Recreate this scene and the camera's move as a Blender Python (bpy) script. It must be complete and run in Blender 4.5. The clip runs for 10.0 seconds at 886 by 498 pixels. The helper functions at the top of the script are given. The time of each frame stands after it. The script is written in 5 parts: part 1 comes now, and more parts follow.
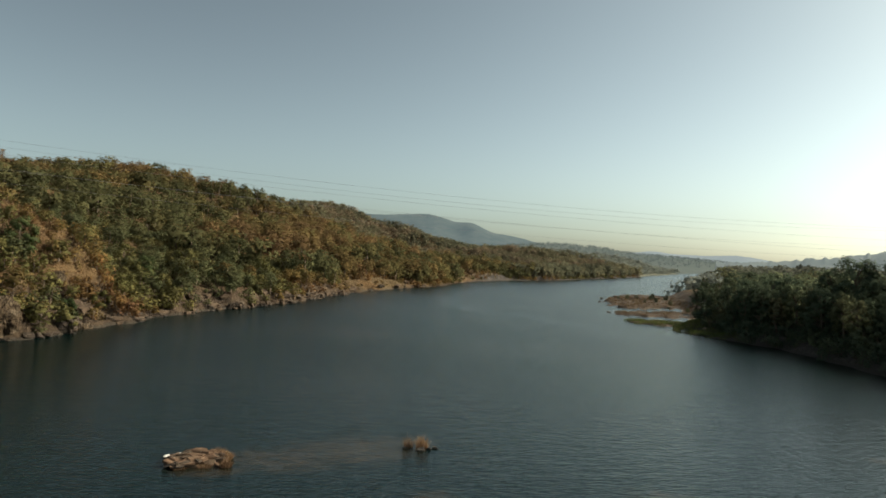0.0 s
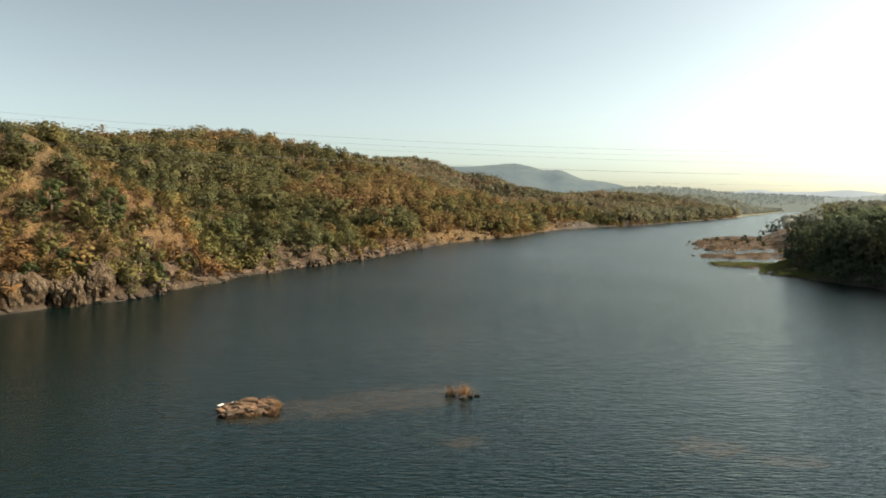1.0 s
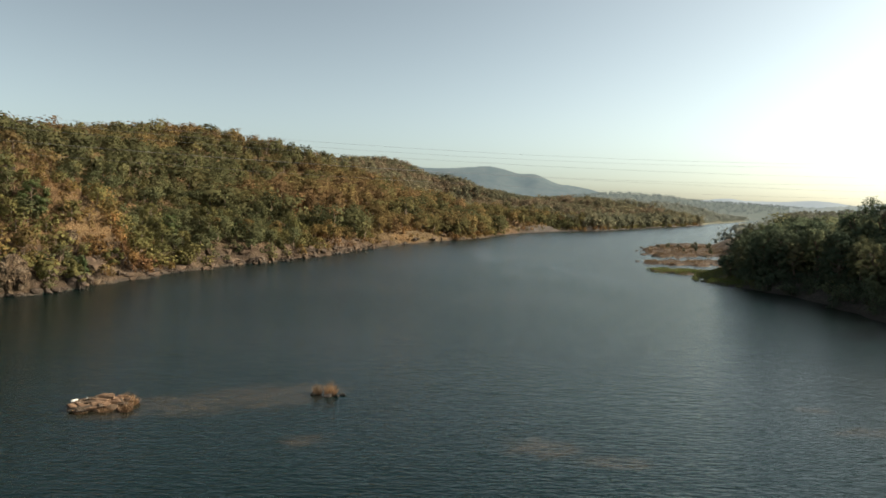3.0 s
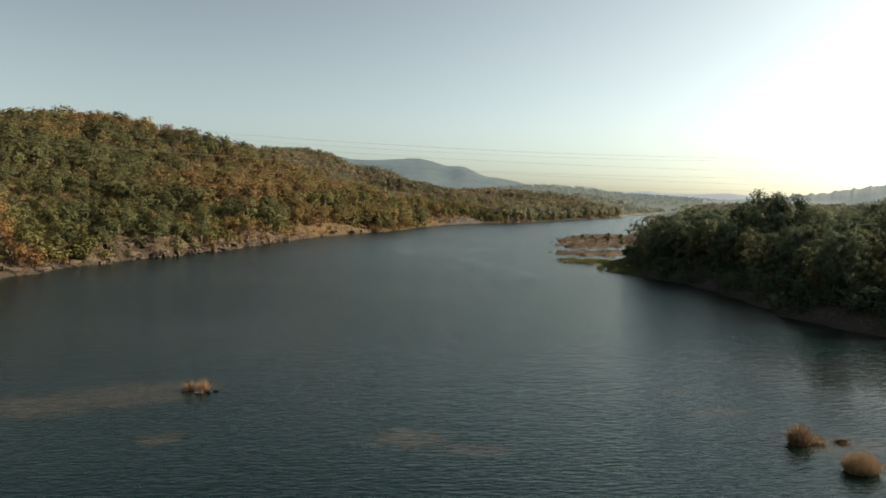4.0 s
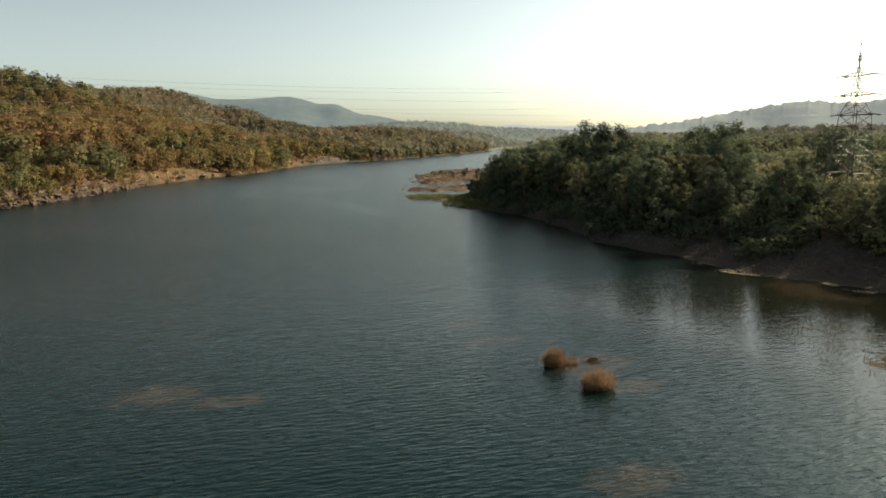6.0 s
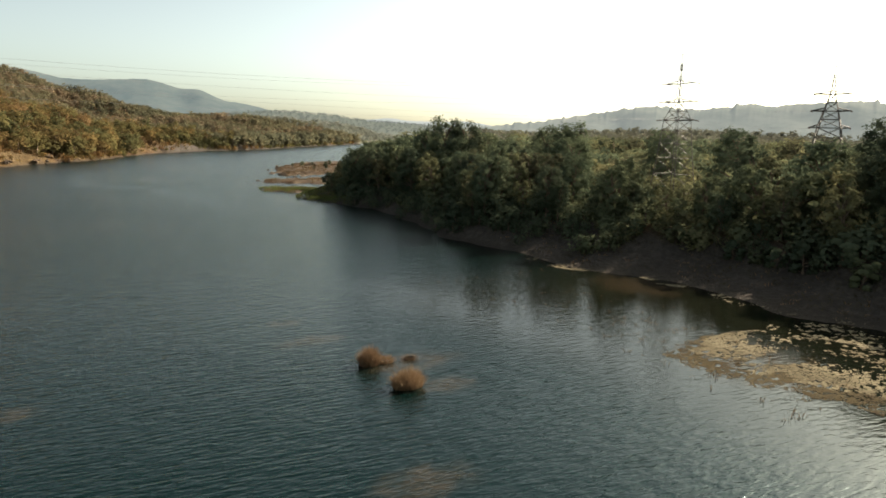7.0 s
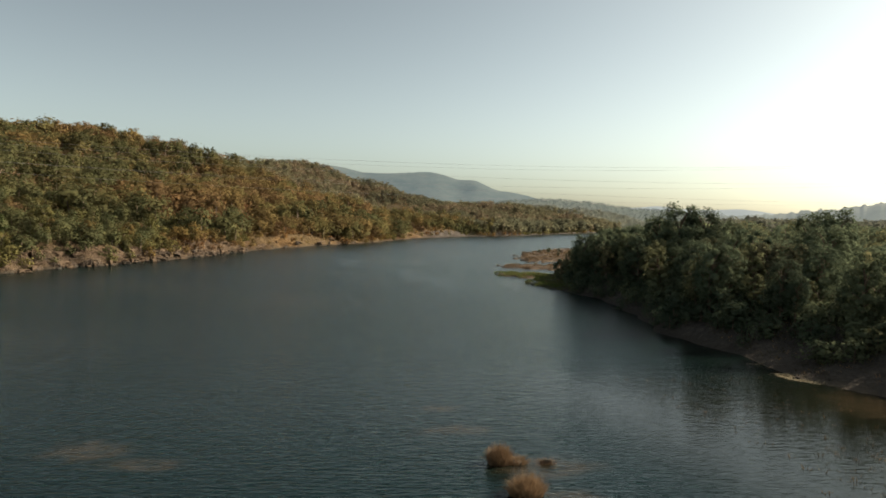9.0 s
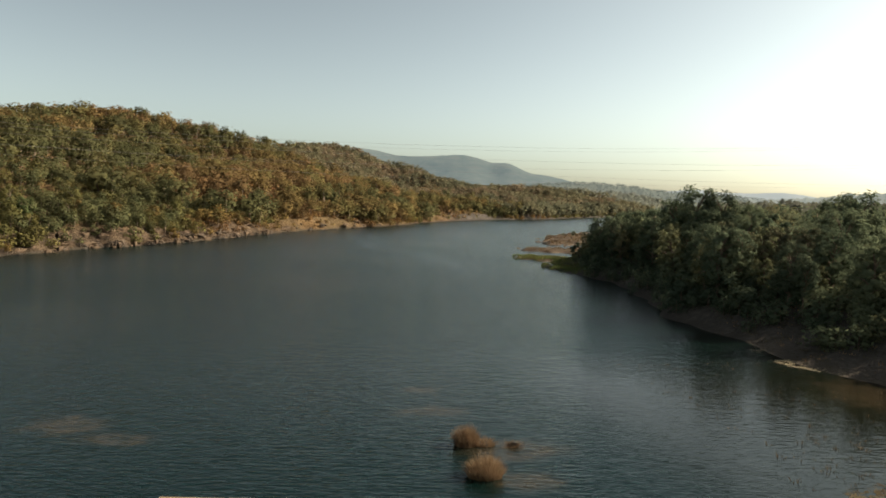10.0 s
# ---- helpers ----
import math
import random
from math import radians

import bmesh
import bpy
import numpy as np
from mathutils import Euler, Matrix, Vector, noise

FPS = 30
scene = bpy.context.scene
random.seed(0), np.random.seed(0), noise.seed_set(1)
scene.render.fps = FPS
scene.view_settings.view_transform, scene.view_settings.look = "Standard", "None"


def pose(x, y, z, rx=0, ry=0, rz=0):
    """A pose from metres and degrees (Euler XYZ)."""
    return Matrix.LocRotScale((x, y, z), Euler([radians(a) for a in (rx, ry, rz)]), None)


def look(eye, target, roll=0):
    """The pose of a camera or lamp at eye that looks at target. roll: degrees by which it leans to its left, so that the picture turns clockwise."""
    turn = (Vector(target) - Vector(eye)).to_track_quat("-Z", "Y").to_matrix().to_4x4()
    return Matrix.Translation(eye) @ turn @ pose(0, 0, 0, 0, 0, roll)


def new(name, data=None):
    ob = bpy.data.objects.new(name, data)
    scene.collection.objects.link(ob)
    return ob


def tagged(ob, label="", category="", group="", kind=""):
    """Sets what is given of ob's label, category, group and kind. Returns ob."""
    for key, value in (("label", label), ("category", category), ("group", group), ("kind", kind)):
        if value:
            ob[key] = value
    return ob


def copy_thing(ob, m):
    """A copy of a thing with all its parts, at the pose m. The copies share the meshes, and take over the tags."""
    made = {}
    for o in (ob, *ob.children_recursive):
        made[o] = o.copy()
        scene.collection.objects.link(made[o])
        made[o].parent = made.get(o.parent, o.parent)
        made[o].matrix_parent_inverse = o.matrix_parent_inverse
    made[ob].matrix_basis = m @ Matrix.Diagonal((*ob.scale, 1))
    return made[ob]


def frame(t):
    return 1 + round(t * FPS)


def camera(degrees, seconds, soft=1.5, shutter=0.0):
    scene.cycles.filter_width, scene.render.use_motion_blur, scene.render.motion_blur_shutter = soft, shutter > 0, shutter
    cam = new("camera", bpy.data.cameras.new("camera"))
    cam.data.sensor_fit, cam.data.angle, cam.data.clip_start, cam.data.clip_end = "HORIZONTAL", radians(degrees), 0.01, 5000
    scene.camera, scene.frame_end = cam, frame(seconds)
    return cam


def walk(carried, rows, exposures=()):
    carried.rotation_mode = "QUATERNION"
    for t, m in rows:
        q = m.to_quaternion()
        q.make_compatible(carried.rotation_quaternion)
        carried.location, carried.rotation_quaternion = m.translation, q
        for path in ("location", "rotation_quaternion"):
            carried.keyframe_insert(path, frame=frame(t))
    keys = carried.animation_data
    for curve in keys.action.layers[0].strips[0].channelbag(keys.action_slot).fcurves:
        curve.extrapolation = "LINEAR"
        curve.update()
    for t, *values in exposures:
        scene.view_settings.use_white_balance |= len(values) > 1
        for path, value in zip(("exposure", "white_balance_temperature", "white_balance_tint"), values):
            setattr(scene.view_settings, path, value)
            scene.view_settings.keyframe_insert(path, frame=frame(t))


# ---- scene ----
# ---------------------------------------------------------------- camera
cam = camera(66.2, 10.0, soft=1.7)
PATH = [
    # seconds, x, pan to the right, tilt, roll
    (0.0, -27.85, 4.85, 0.50, 2.52), (0.1, -27.28, 4.07, -0.91, 2.28), (0.2, -26.71, 2.62, -3.14, 2.02),
    (0.3, -26.13, 0.27, -5.05, 1.85), (0.4, -25.56, -0.47, -5.50, 2.03), (0.5, -24.99, -0.98, -5.25, 2.05),
    (1.0, -22.15, -2.64, -3.74, -0.20), (1.5, -19.32, -4.30, -2.11, 0.56), (2.0, -16.52, -3.04, -3.15, 1.56),
    (2.5, -13.73, -1.89, -4.05, 1.30), (3.0, -10.96, -0.59, -3.61, 1.17), (3.2, -9.85, 2.41, -3.57, 1.56),
    (4.3, -3.81, 5.54, -4.28, 1.08), (4.5, -2.72, 5.65, -4.26, 0.78), (5.0, 0.00, 7.12, -4.51, 0.76),
    (5.5, 2.71, 8.72, -4.57, 0.59), (6.0, 5.41, 15.43, -9.28, -0.54), (6.2, 6.49, 19.44, -11.39, 0.40),
    (7.3, 12.39, 27.29, -9.25, 2.12), (7.5, 13.46, 27.58, -9.18, 2.98), (7.7, 14.53, 26.20, -9.10, 2.14),
    (7.8, 15.07, 17.50, -8.50, 2.30), (7.9, 15.60, 6.88, -7.58, 2.71), (8.0, 16.14, 2.95, -7.61, 1.94),
    (8.5, 18.80, 2.57, -3.64, 2.56), (9.0, 21.47, 4.04, -3.03, 1.64), (9.5, 24.13, 1.76, -4.66, 3.07),
    (10.0, 26.79, 1.24, -4.53, 1.75)]
EYE_Z = 20.0


def aim(x, pan, tilt, roll):
    p, q = radians(pan), radians(tilt)
    eye = Vector((x, 0, EYE_Z))
    return look(eye, eye + Vector((math.sin(p) * math.cos(q), math.cos(p) * math.cos(q), math.sin(q))), roll)


walk(cam, [(t, aim(x, a, b, c)) for t, x, a, b, c in PATH],
     exposures=[(0.0, 0.47, 6200, 5), (0.5, 0.90, 6420, 8), (1.0, 1.17, 6550, 10), (1.5, 0.99, 6500, 10), (2.2, 0.95, 6480, 10), (3.0, 0.93, 6350, 10), (4.5, 0.75, 6550, 10),
                (5.5, 0.87, 6650, 10), (6.2, 1.00, 6700, 10), (7.5, 1.20, 6700, 10), (8.0, 1.07, 6700, 10), (8.6, 0.87, 6700, 10), (9.0, 0.80, 6650, 10), (9.5, 0.89, 6700, 10), (10.0, 0.92, 6700, 10)])

# ---------------------------------------------------------------- light
SUN_AZ, SUN_EL = 77.0, 33.0        # degrees from +y towards +x; above the horizon
world = bpy.data.worlds.new("sky")
scene.world = world
world.use_nodes = True
wn = world.node_tree
sky = wn.nodes.new("ShaderNodeTexSky")
sky.sky_type = "NISHITA"
sky.sun_disc = False
sky.sun_elevation, sky.sun_rotation = radians(SUN_EL), radians(SUN_AZ)
sky.altitude, sky.air_density, sky.dust_density, sky.ozone_density = 200, 0.7, 2.1, 0.8
bg = wn.nodes["Background"]
bg.inputs["Strength"].default_value = 0.0515
soften = wn.nodes.new("ShaderNodeHueSaturation")      # a milky winter sky
soften.inputs["Saturation"].default_value = 0.50
wn.links.new(sky.outputs[0], soften.inputs["Color"])
tinge = wn.nodes.new("ShaderNodeMix")
tinge.data_type, tinge.blend_type = "RGBA", "MULTIPLY"
tinge.inputs[0].default_value = 1.0
tinge.inputs[7].default_value = (0.985, 1.0, 0.83, 1)
glare = wn.nodes.new("ShaderNodeGamma")              # dusty air: a broad bright aureole, a deeper sky away from it
glare.inputs["Gamma"].default_value = 1.42
wn.links.new(soften.outputs[0], glare.inputs["Color"])
wn.links.new(glare.outputs[0], tinge.inputs[6])
wn.links.new(tinge.outputs[2], bg.inputs[0])

sun = new("sun", bpy.data.lights.new("sun", "SUN"))
sun.data.energy, sun.data.angle, sun.data.color = 4.4, radians(0.6), (1.0, 0.88, 0.71)
sa, se = radians(SUN_AZ), radians(SUN_EL)
SUN_DIR = Vector((math.sin(sa) * math.cos(se), math.cos(sa) * math.cos(se), math.sin(se)))
sun.matrix_world = look(SUN_DIR * 900, (0, 0, 0))

# ---------------------------------------------------------------- materials


class Nodes:
    """A short way to write node materials."""

    def __init__(self, name):
        self.mat = bpy.data.materials.new(name)
        self.mat.use_nodes = True
        self.tree = self.mat.node_tree
        self.out = self.tree.nodes["Material Output"]
        self.bsdf = self.tree.nodes["Principled BSDF"]

    def add(self, kind, inputs=None):
        n = self.tree.nodes.new(kind)
        for k, v in (inputs or {}).items():
            self.set(n.inputs[k], v)
        return n

    def set(self, socket, v):
        if isinstance(v, bpy.types.NodeSocket):
            self.tree.links.new(v, socket)
        elif isinstance(v, bpy.types.Node):
            self.tree.links.new(v.outputs[0], socket)
        else:
            socket.default_value = v

    def noise(self, vec, scale, detail=4.0, rough=0.55, dist=0.0):
        return self.add("ShaderNodeTexNoise", {"Vector": vec, "Scale": scale, "Detail": detail, "Roughness": rough, "Distortion": dist}).outputs[0]

    def ramp(self, fac, stops):
        n = self.add("ShaderNodeValToRGB", {"Fac": fac})
        while len(n.color_ramp.elements) < len(stops):
            n.color_ramp.elements.new(0.5)
        for e, (p, c) in zip(n.color_ramp.elements, stops):
            e.position = p
            e.color = (*c, 1) if len(c) == 3 else c
        return n.outputs[0]

    def mix(self, fac, a, b, mode="MIX"):
        n = self.add("ShaderNodeMix")
        n.data_type, n.blend_type = "RGBA", mode
        self.set(n.inputs[0], fac)
        for i, v in ((6, a), (7, b)):
            self.set(n.inputs[i], (*v, 1) if isinstance(v, tuple) and len(v) == 3 else v)
        return n.outputs[2]

    def math(self, op, a, b=0.0, clamp=False):
        n = self.add("ShaderNodeMath")
        n.operation, n.use_clamp = op, clamp
        self.set(n.inputs[0], a)
        self.set(n.inputs[1], b)
        return n.outputs[0]

    def span(self, v, lo, hi):
        """0 at lo, 1 at hi, smooth between."""
        n = self.add("ShaderNodeMapRange", {0: v, 1: lo, 2: hi})
        n.interpolation_type = "SMOOTHSTEP"
        return n.outputs[0]

    def where(self):
        return self.add("ShaderNodeNewGeometry").outputs["Position"]

    def bump(self, height, strength, distance):
        return self.add("ShaderNodeBump", {"Height": height, "Strength": strength, "Distance": distance}).outputs[0]

    def finish(self, color, rough=0.9, normal=None, metal=0.0, spec=0.3):
        for k, v in (("Base Color", color), ("Roughness", rough), ("Metallic", metal), ("Specular IOR Level", spec), ("Normal", normal)):
            if v is not None:
                self.set(self.bsdf.inputs[k], (*v, 1) if isinstance(v, tuple) and len(v) == 3 else v)
        return self.mat


def leaf_material(name, a, b, c, through_light=0.55, contrast=0.22):
    """Foliage: two tones that drift over the slope, its own shade on each tree, a third tone on some leaves."""
    n = Nodes(name)
    w = n.where()
    drift = n.noise(w, 0.12, 2.0)
    col = n.mix(n.span(drift, 0.38, 0.62), a, b)
    isl = n.add("ShaderNodeNewGeometry").outputs["Random Per Island"]
    col = n.mix(n.math("MULTIPLY", n.span(isl, 0.6, 1.0), 0.3), col, c)
    col = n.mix(1.0, col, n.ramp(isl, [(0.0, (0.92, 0.92, 0.92)), (1.0, (1.07, 1.06, 1.04))]), "MULTIPLY")
    own = n.add("ShaderNodeAttribute")
    own.attribute_name = "own_shade"
    rnd = n.math("FRACT", n.math("ADD", own.outputs["Fac"], n.add("ShaderNodeObjectInfo").outputs["Random"]))
    lo, hi = 1 - contrast, 1 + contrast
    col = n.mix(1.0, col, n.ramp(rnd, [(0.0, (lo, lo, lo)), (0.5, (0.98, 1.0, 0.95)), (1.0, (hi * 1.04, hi, hi * 0.92))]), "MULTIPLY")
    d = n.add("ShaderNodeBsdfDiffuse", {"Color": col})
    t = n.add("ShaderNodeBsdfTranslucent", {"Color": n.mix(through_light, (0, 0, 0), col)})
    m = n.add("ShaderNodeAddShader", {0: d.outputs[0], 1: t.outputs[0]})
    n.tree.nodes.remove(n.bsdf)
    n.set(n.out.inputs["Surface"], m.outputs[0])
    return n.mat


M_DARK = leaf_material("foliage_dark", (0.052, 0.056, 0.029), (0.063, 0.062, 0.030), (0.085, 0.081, 0.041))
M_GREEN = leaf_material("foliage_green", (0.073, 0.069, 0.028), (0.087, 0.076, 0.031), (0.109, 0.094, 0.041))
M_OLIVE = leaf_material("foliage_olive", (0.099, 0.071, 0.029), (0.105, 0.072, 0.029), (0.126, 0.090, 0.038))
M_OCHRE = leaf_material("foliage_ochre", (0.108, 0.065, 0.027), (0.111, 0.062, 0.027), (0.125, 0.074, 0.034))
M_RUSSET = leaf_material("foliage_russet", (0.107, 0.059, 0.030), (0.105, 0.058, 0.032), (0.121, 0.071, 0.038))
# East bank trees: glare over their shaded side is put in as greyed leaves.
M_SHADE_DARK = leaf_material("veiled_broadleaf_dark", (0.054, 0.068, 0.046), (0.064, 0.077, 0.050), (0.080, 0.089, 0.056), 0.6, 0.28)
M_SHADE_GREEN = leaf_material("veiled_broadleaf_green", (0.073, 0.083, 0.051), (0.083, 0.092, 0.055), (0.102, 0.105, 0.065), 0.6, 0.28)
M_SHADE_OLIVE = leaf_material("veiled_broadleaf_olive", (0.087, 0.089, 0.051), (0.093, 0.091, 0.051), (0.106, 0.105, 0.061), 0.6, 0.28)
M_SHADE_BROWN = leaf_material("veiled_broadleaf_brown", (0.070, 0.068, 0.042), (0.074, 0.071, 0.043), (0.083, 0.081, 0.050), 0.6, 0.28)
M_LUSH = leaf_material("lush_foliage", (0.044, 0.058, 0.026), (0.054, 0.066, 0.029), (0.078, 0.086, 0.038), 0.7, 0.2)
M_STRAW = leaf_material("dry_reed", (0.150, 0.094, 0.055), (0.177, 0.116, 0.071), (0.232, 0.170, 0.113), 0.5)
M_HAY = leaf_material("brown_dry_grass", (0.101, 0.066, 0.036), (0.124, 0.083, 0.044), (0.158, 0.112, 0.064), 0.4)
M_LITTER = leaf_material("bank_litter", (0.062, 0.05, 0.035), (0.08, 0.066, 0.044), (0.10, 0.086, 0.056), 0.4)
M_SEDGE = leaf_material("green_sedge", (0.055, 0.071, 0.024), (0.072, 0.081, 0.032), (0.099, 0.099, 0.048))


def bark_material():
    n = Nodes("bark")
    w = n.where()
    f = n.noise(n.add("ShaderNodeMapping", {"Vector": w, "Scale": (6, 6, 1.5)}).outputs[0], 1.0, 5.0)
    col = n.ramp(f, [(0.3, (0.07, 0.05, 0.035)), (0.7, (0.2, 0.155, 0.115))])
    return n.finish(col, 0.95, n.bump(f, 0.6, 0.05), spec=0.1)


M_BARK = bark_material()


def rock_nodes(n, w):
    big = n.noise(w, 0.22, 5.0)
    fine = n.noise(w, 1.6, 6.0, 0.65)
    layers = n.noise(n.add("ShaderNodeMapping", {"Vector": w, "Scale": (0.25, 0.25, 2.2), "Rotation": (0.25, 0.1, 0)}).outputs[0], 1.0, 4.0)
    col = n.ramp(big, [(0.32, (0.022, 0.017, 0.012)), (0.5, (0.050, 0.036, 0.025)), (0.68, (0.098, 0.070, 0.046))])
    col = n.mix(n.math("MULTIPLY", n.span(layers, 0.45, 0.62), 0.55), col, (0.085, 0.06, 0.045))
    col = n.mix(n.math("MULTIPLY", n.span(fine, 0.58, 0.78), 0.4), col, (0.17, 0.125, 0.085))
    return col, fine


def rock_material():
    n = Nodes("bank_rock")
    w = n.where()
    col, fine = rock_nodes(n, w)
    z = n.add("ShaderNodeSeparateXYZ", {0: w}).outputs[2]
    col = n.mix(n.span(z, 0.5, 0.1), col, (0.05, 0.042, 0.035))
    return n.finish(col, 0.9, n.bump(fine, 1.0, 0.5), spec=0.2)


M_ROCK = rock_material()


def ground_material():
    """Dry slopes: ochre soil and straw, leaf litter, bare rock where it is steep, dark mud at the water's edge."""
    n = Nodes("dry_ground")
    w = n.where()
    big = n.noise(w, 0.018, 4.0, 0.6)
    mid = n.noise(w, 0.13, 5.0, 0.6)
    fine = n.noise(w, 1.1, 5.0, 0.65)
    soil = n.ramp(mid, [(0.32, (0.045, 0.030, 0.017)), (0.5, (0.108, 0.064, 0.030)), (0.68, (0.185, 0.114, 0.051))])
    litter = n.ramp(fine, [(0.3, (0.07, 0.05, 0.026)), (0.7, (0.15, 0.10, 0.05))])
    col = n.mix(n.span(big, 0.44, 0.60), soil, litter)
    rock, rfine = rock_nodes(n, w)
    g = n.add("ShaderNodeNewGeometry")
    up = n.add("ShaderNodeSeparateXYZ", {0: g.outputs["Normal"]}).outputs[2]
    z = n.add("ShaderNodeSeparateXYZ", {0: w}).outputs[2]
    xx = n.add("ShaderNodeSeparateXYZ", {0: w}).outputs[0]
    yy = n.add("ShaderNodeSeparateXYZ", {0: w}).outputs[1]
    rocky = n.math("MULTIPLY", n.span(yy, 340.0, 290.0), n.span(z, 13.0, 6.0))
    steep = n.span(n.math("ADD", up, n.math("MULTIPLY", n.math("SUBTRACT", mid, 0.5), 0.5)), 0.80, 0.60)
    col = n.mix(n.math("MULTIPLY", steep, rocky), col, rock)
    low = n.math("MULTIPLY", n.span(n.math("ADD", z, n.math("MULTIPLY", mid, 2.0)), 7.6, 5.0), n.span(xx, 30.0, 60.0))
    edge = n.math("MULTIPLY", n.math("MULTIPLY", n.span(z, 8.5, 4.0), n.span(xx, 50.0, 30.0)), n.span(yy, 345.0, 300.0))
    col = n.mix(n.math("MULTIPLY", edge, 0.8), col, rock)
    mud = n.ramp(n.math("ADD", n.math("MULTIPLY", fine, 0.6), n.math("MULTIPLY", mid, 0.4)), [(0.3, (0.045, 0.038, 0.032)), (0.5, (0.074, 0.062, 0.052)), (0.7, (0.13, 0.11, 0.09))])
    col = n.mix(low, col, mud)
    col = n.mix(n.math("MULTIPLY", n.span(n.math("ADD", z, n.math("MULTIPLY", fine, 1.2)), 1.5, 0.8), 0.75), col, (0.06, 0.05, 0.04))
    return n.finish(col, 0.95, n.bump(n.math("ADD", fine, mid), 1.0, 0.9), spec=0.1)


M_GROUND = ground_material()


def sand_material():
    """Brown peaty bars with paler sand at their rims."""
    n = Nodes("sand_bar")
    w = n.where()
    mid = n.noise(w, 0.3, 5.0, 0.7)
    fine = n.noise(w, 1.4, 5.0, 0.7)
    z = n.add("ShaderNodeSeparateXYZ", {0: w}).outputs[2]
    col = n.ramp(mid, [(0.34, (0.030, 0.023, 0.014)), (0.50, (0.066, 0.043, 0.027)), (0.72, (0.12, 0.08, 0.05))])
    col = n.mix(n.span(fine, 0.45, 0.7), col, (0.085, 0.06, 0.036))
    rim = n.math("MULTIPLY", n.span(n.math("ADD", z, n.math("MULTIPLY", mid, 0.3)), 0.34, 0.18), n.span(fine, 0.35, 0.55))
    col = n.mix(n.math("MULTIPLY", rim, 0.4), col, (0.34, 0.26, 0.19))
    return n.finish(col, 0.9, n.bump(fine, 0.9, 0.4), spec=0.2)


M_SAND = sand_material()

# shoals seen through the water: centre, half widths
SHOALS = [(-36.5, 65.5, 8.0, 5.0), (-30.0, 69.0, 9.0, 6.0), (-25.5, 71.5, 5.0, 4.2), (-23.1, 56.2, 2.6, 1.8), (-42.5, 62.0, 5.0, 2.6), (-3.0, 55.8, 4.8, 3.0), (2.6, 52.8, 4.0, 1.8),
          # (75, 70): brown of the reflected bank trees, put in as a shoal
          (27.5, 61.6, 4.2, 1.8), (26.2, 68.5, 2.5, 1.5), (26.4, 33.2, 4.0, 2.6), (75, 70, 7, 9), (63, 40, 8, 9), (33.5, 52.5, 6.0, 3.5), (34.0, 46.5, 4.0, 2.0)]


def water_material():
    n = Nodes("river_water")
    w = n.where()
    shallow, lee = n.add("ShaderNodeAttribute"), n.add("ShaderNodeAttribute")
    shallow.attribute_name, lee.attribute_name = "shallow", "sheltered"
    blur = n.noise(n.add("ShaderNodeMapping", {"Vector": w, "Scale": (0.5, 0.8, 1)}).outputs[0], 1.0, 6.0, 0.75)
    shoal = n.math("MULTIPLY", n.span(shallow.outputs["Fac"], 0.0, 0.9), n.span(blur, 0.30, 0.62))
    broad = n.noise(w, 0.012, 3.0)
    col = n.ramp(broad, [(0.3, (0.0010, 0.0064, 0.0058)), (0.7, (0.0018, 0.0088, 0.0078))])
    # in the lee, brown of the reflected bank trees is put into the colour
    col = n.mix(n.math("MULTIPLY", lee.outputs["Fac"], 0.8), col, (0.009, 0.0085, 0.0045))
    col = n.mix(n.math("MULTIPLY", shoal, 0.62), col, (0.050, 0.036, 0.021))
    # ripples with long crests across the river, calmer in the lee of the wooded bank
    a = n.noise(n.add("ShaderNodeMapping", {"Vector": w, "Scale": (0.75, 2.5, 1), "Rotation": (0, 0, 0.10)}).outputs[0], 1.0, 3.0, 0.5, 0.4)
    b = n.noise(n.add("ShaderNodeMapping", {"Vector": w, "Scale": (0.12, 0.3, 1), "Rotation": (0, 0, -0.2)}).outputs[0], 1.0, 2.0, 0.5, 0.2)
    c = n.noise(n.add("ShaderNodeMapping", {"Vector": w, "Scale": (0.30, 0.85, 1), "Rotation": (0, 0, 0.25)}).outputs[0], 1.0, 4.0, 0.6, 0.3)
    open_water = n.span(n.add("ShaderNodeSeparateXYZ", {0: w}).outputs[1], 50.0, 170.0)
    h = n.math("ADD", n.math("ADD", n.math("MULTIPLY", a, 0.8), n.math("MULTIPLY", b, 0.2)), n.math("MULTIPLY", c, n.math("ADD", 0.5, n.math("MULTIPLY", open_water, 2.6))))
    slick = n.add("ShaderNodeAttribute")
    slick.attribute_name = "slick"
    st = n.math("MULTIPLY", n.math("SUBTRACT", WAVE, n.math("MULTIPLY", lee.outputs["Fac"], WAVE * 0.72)), n.math("SUBTRACT", 1.0, n.math("MULTIPLY", n.math("MULTIPLY", slick.outputs["Fac"], n.noise(w, 0.08, 3.0)), 0.9)))
    bump = n.add("ShaderNodeBump", {"Height": h, "Strength": st, "Distance": 0.15}).outputs[0]
    n.bsdf.inputs["IOR"].default_value = 1.31
    n.bsdf.inputs["Specular Tint"].default_value = (0.24, 0.81, 1.0, 1)
    rough = n.math("MULTIPLY", n.math("ADD", 0.10, n.math("MULTIPLY", open_water, 0.10)), n.math("SUBTRACT", 1.0, n.math("MULTIPLY", lee.outputs["Fac"], 0.6)))
    return n.finish(col, rough, bump, spec=0.425)


WAVE = 0.95
M_WATER = water_material()


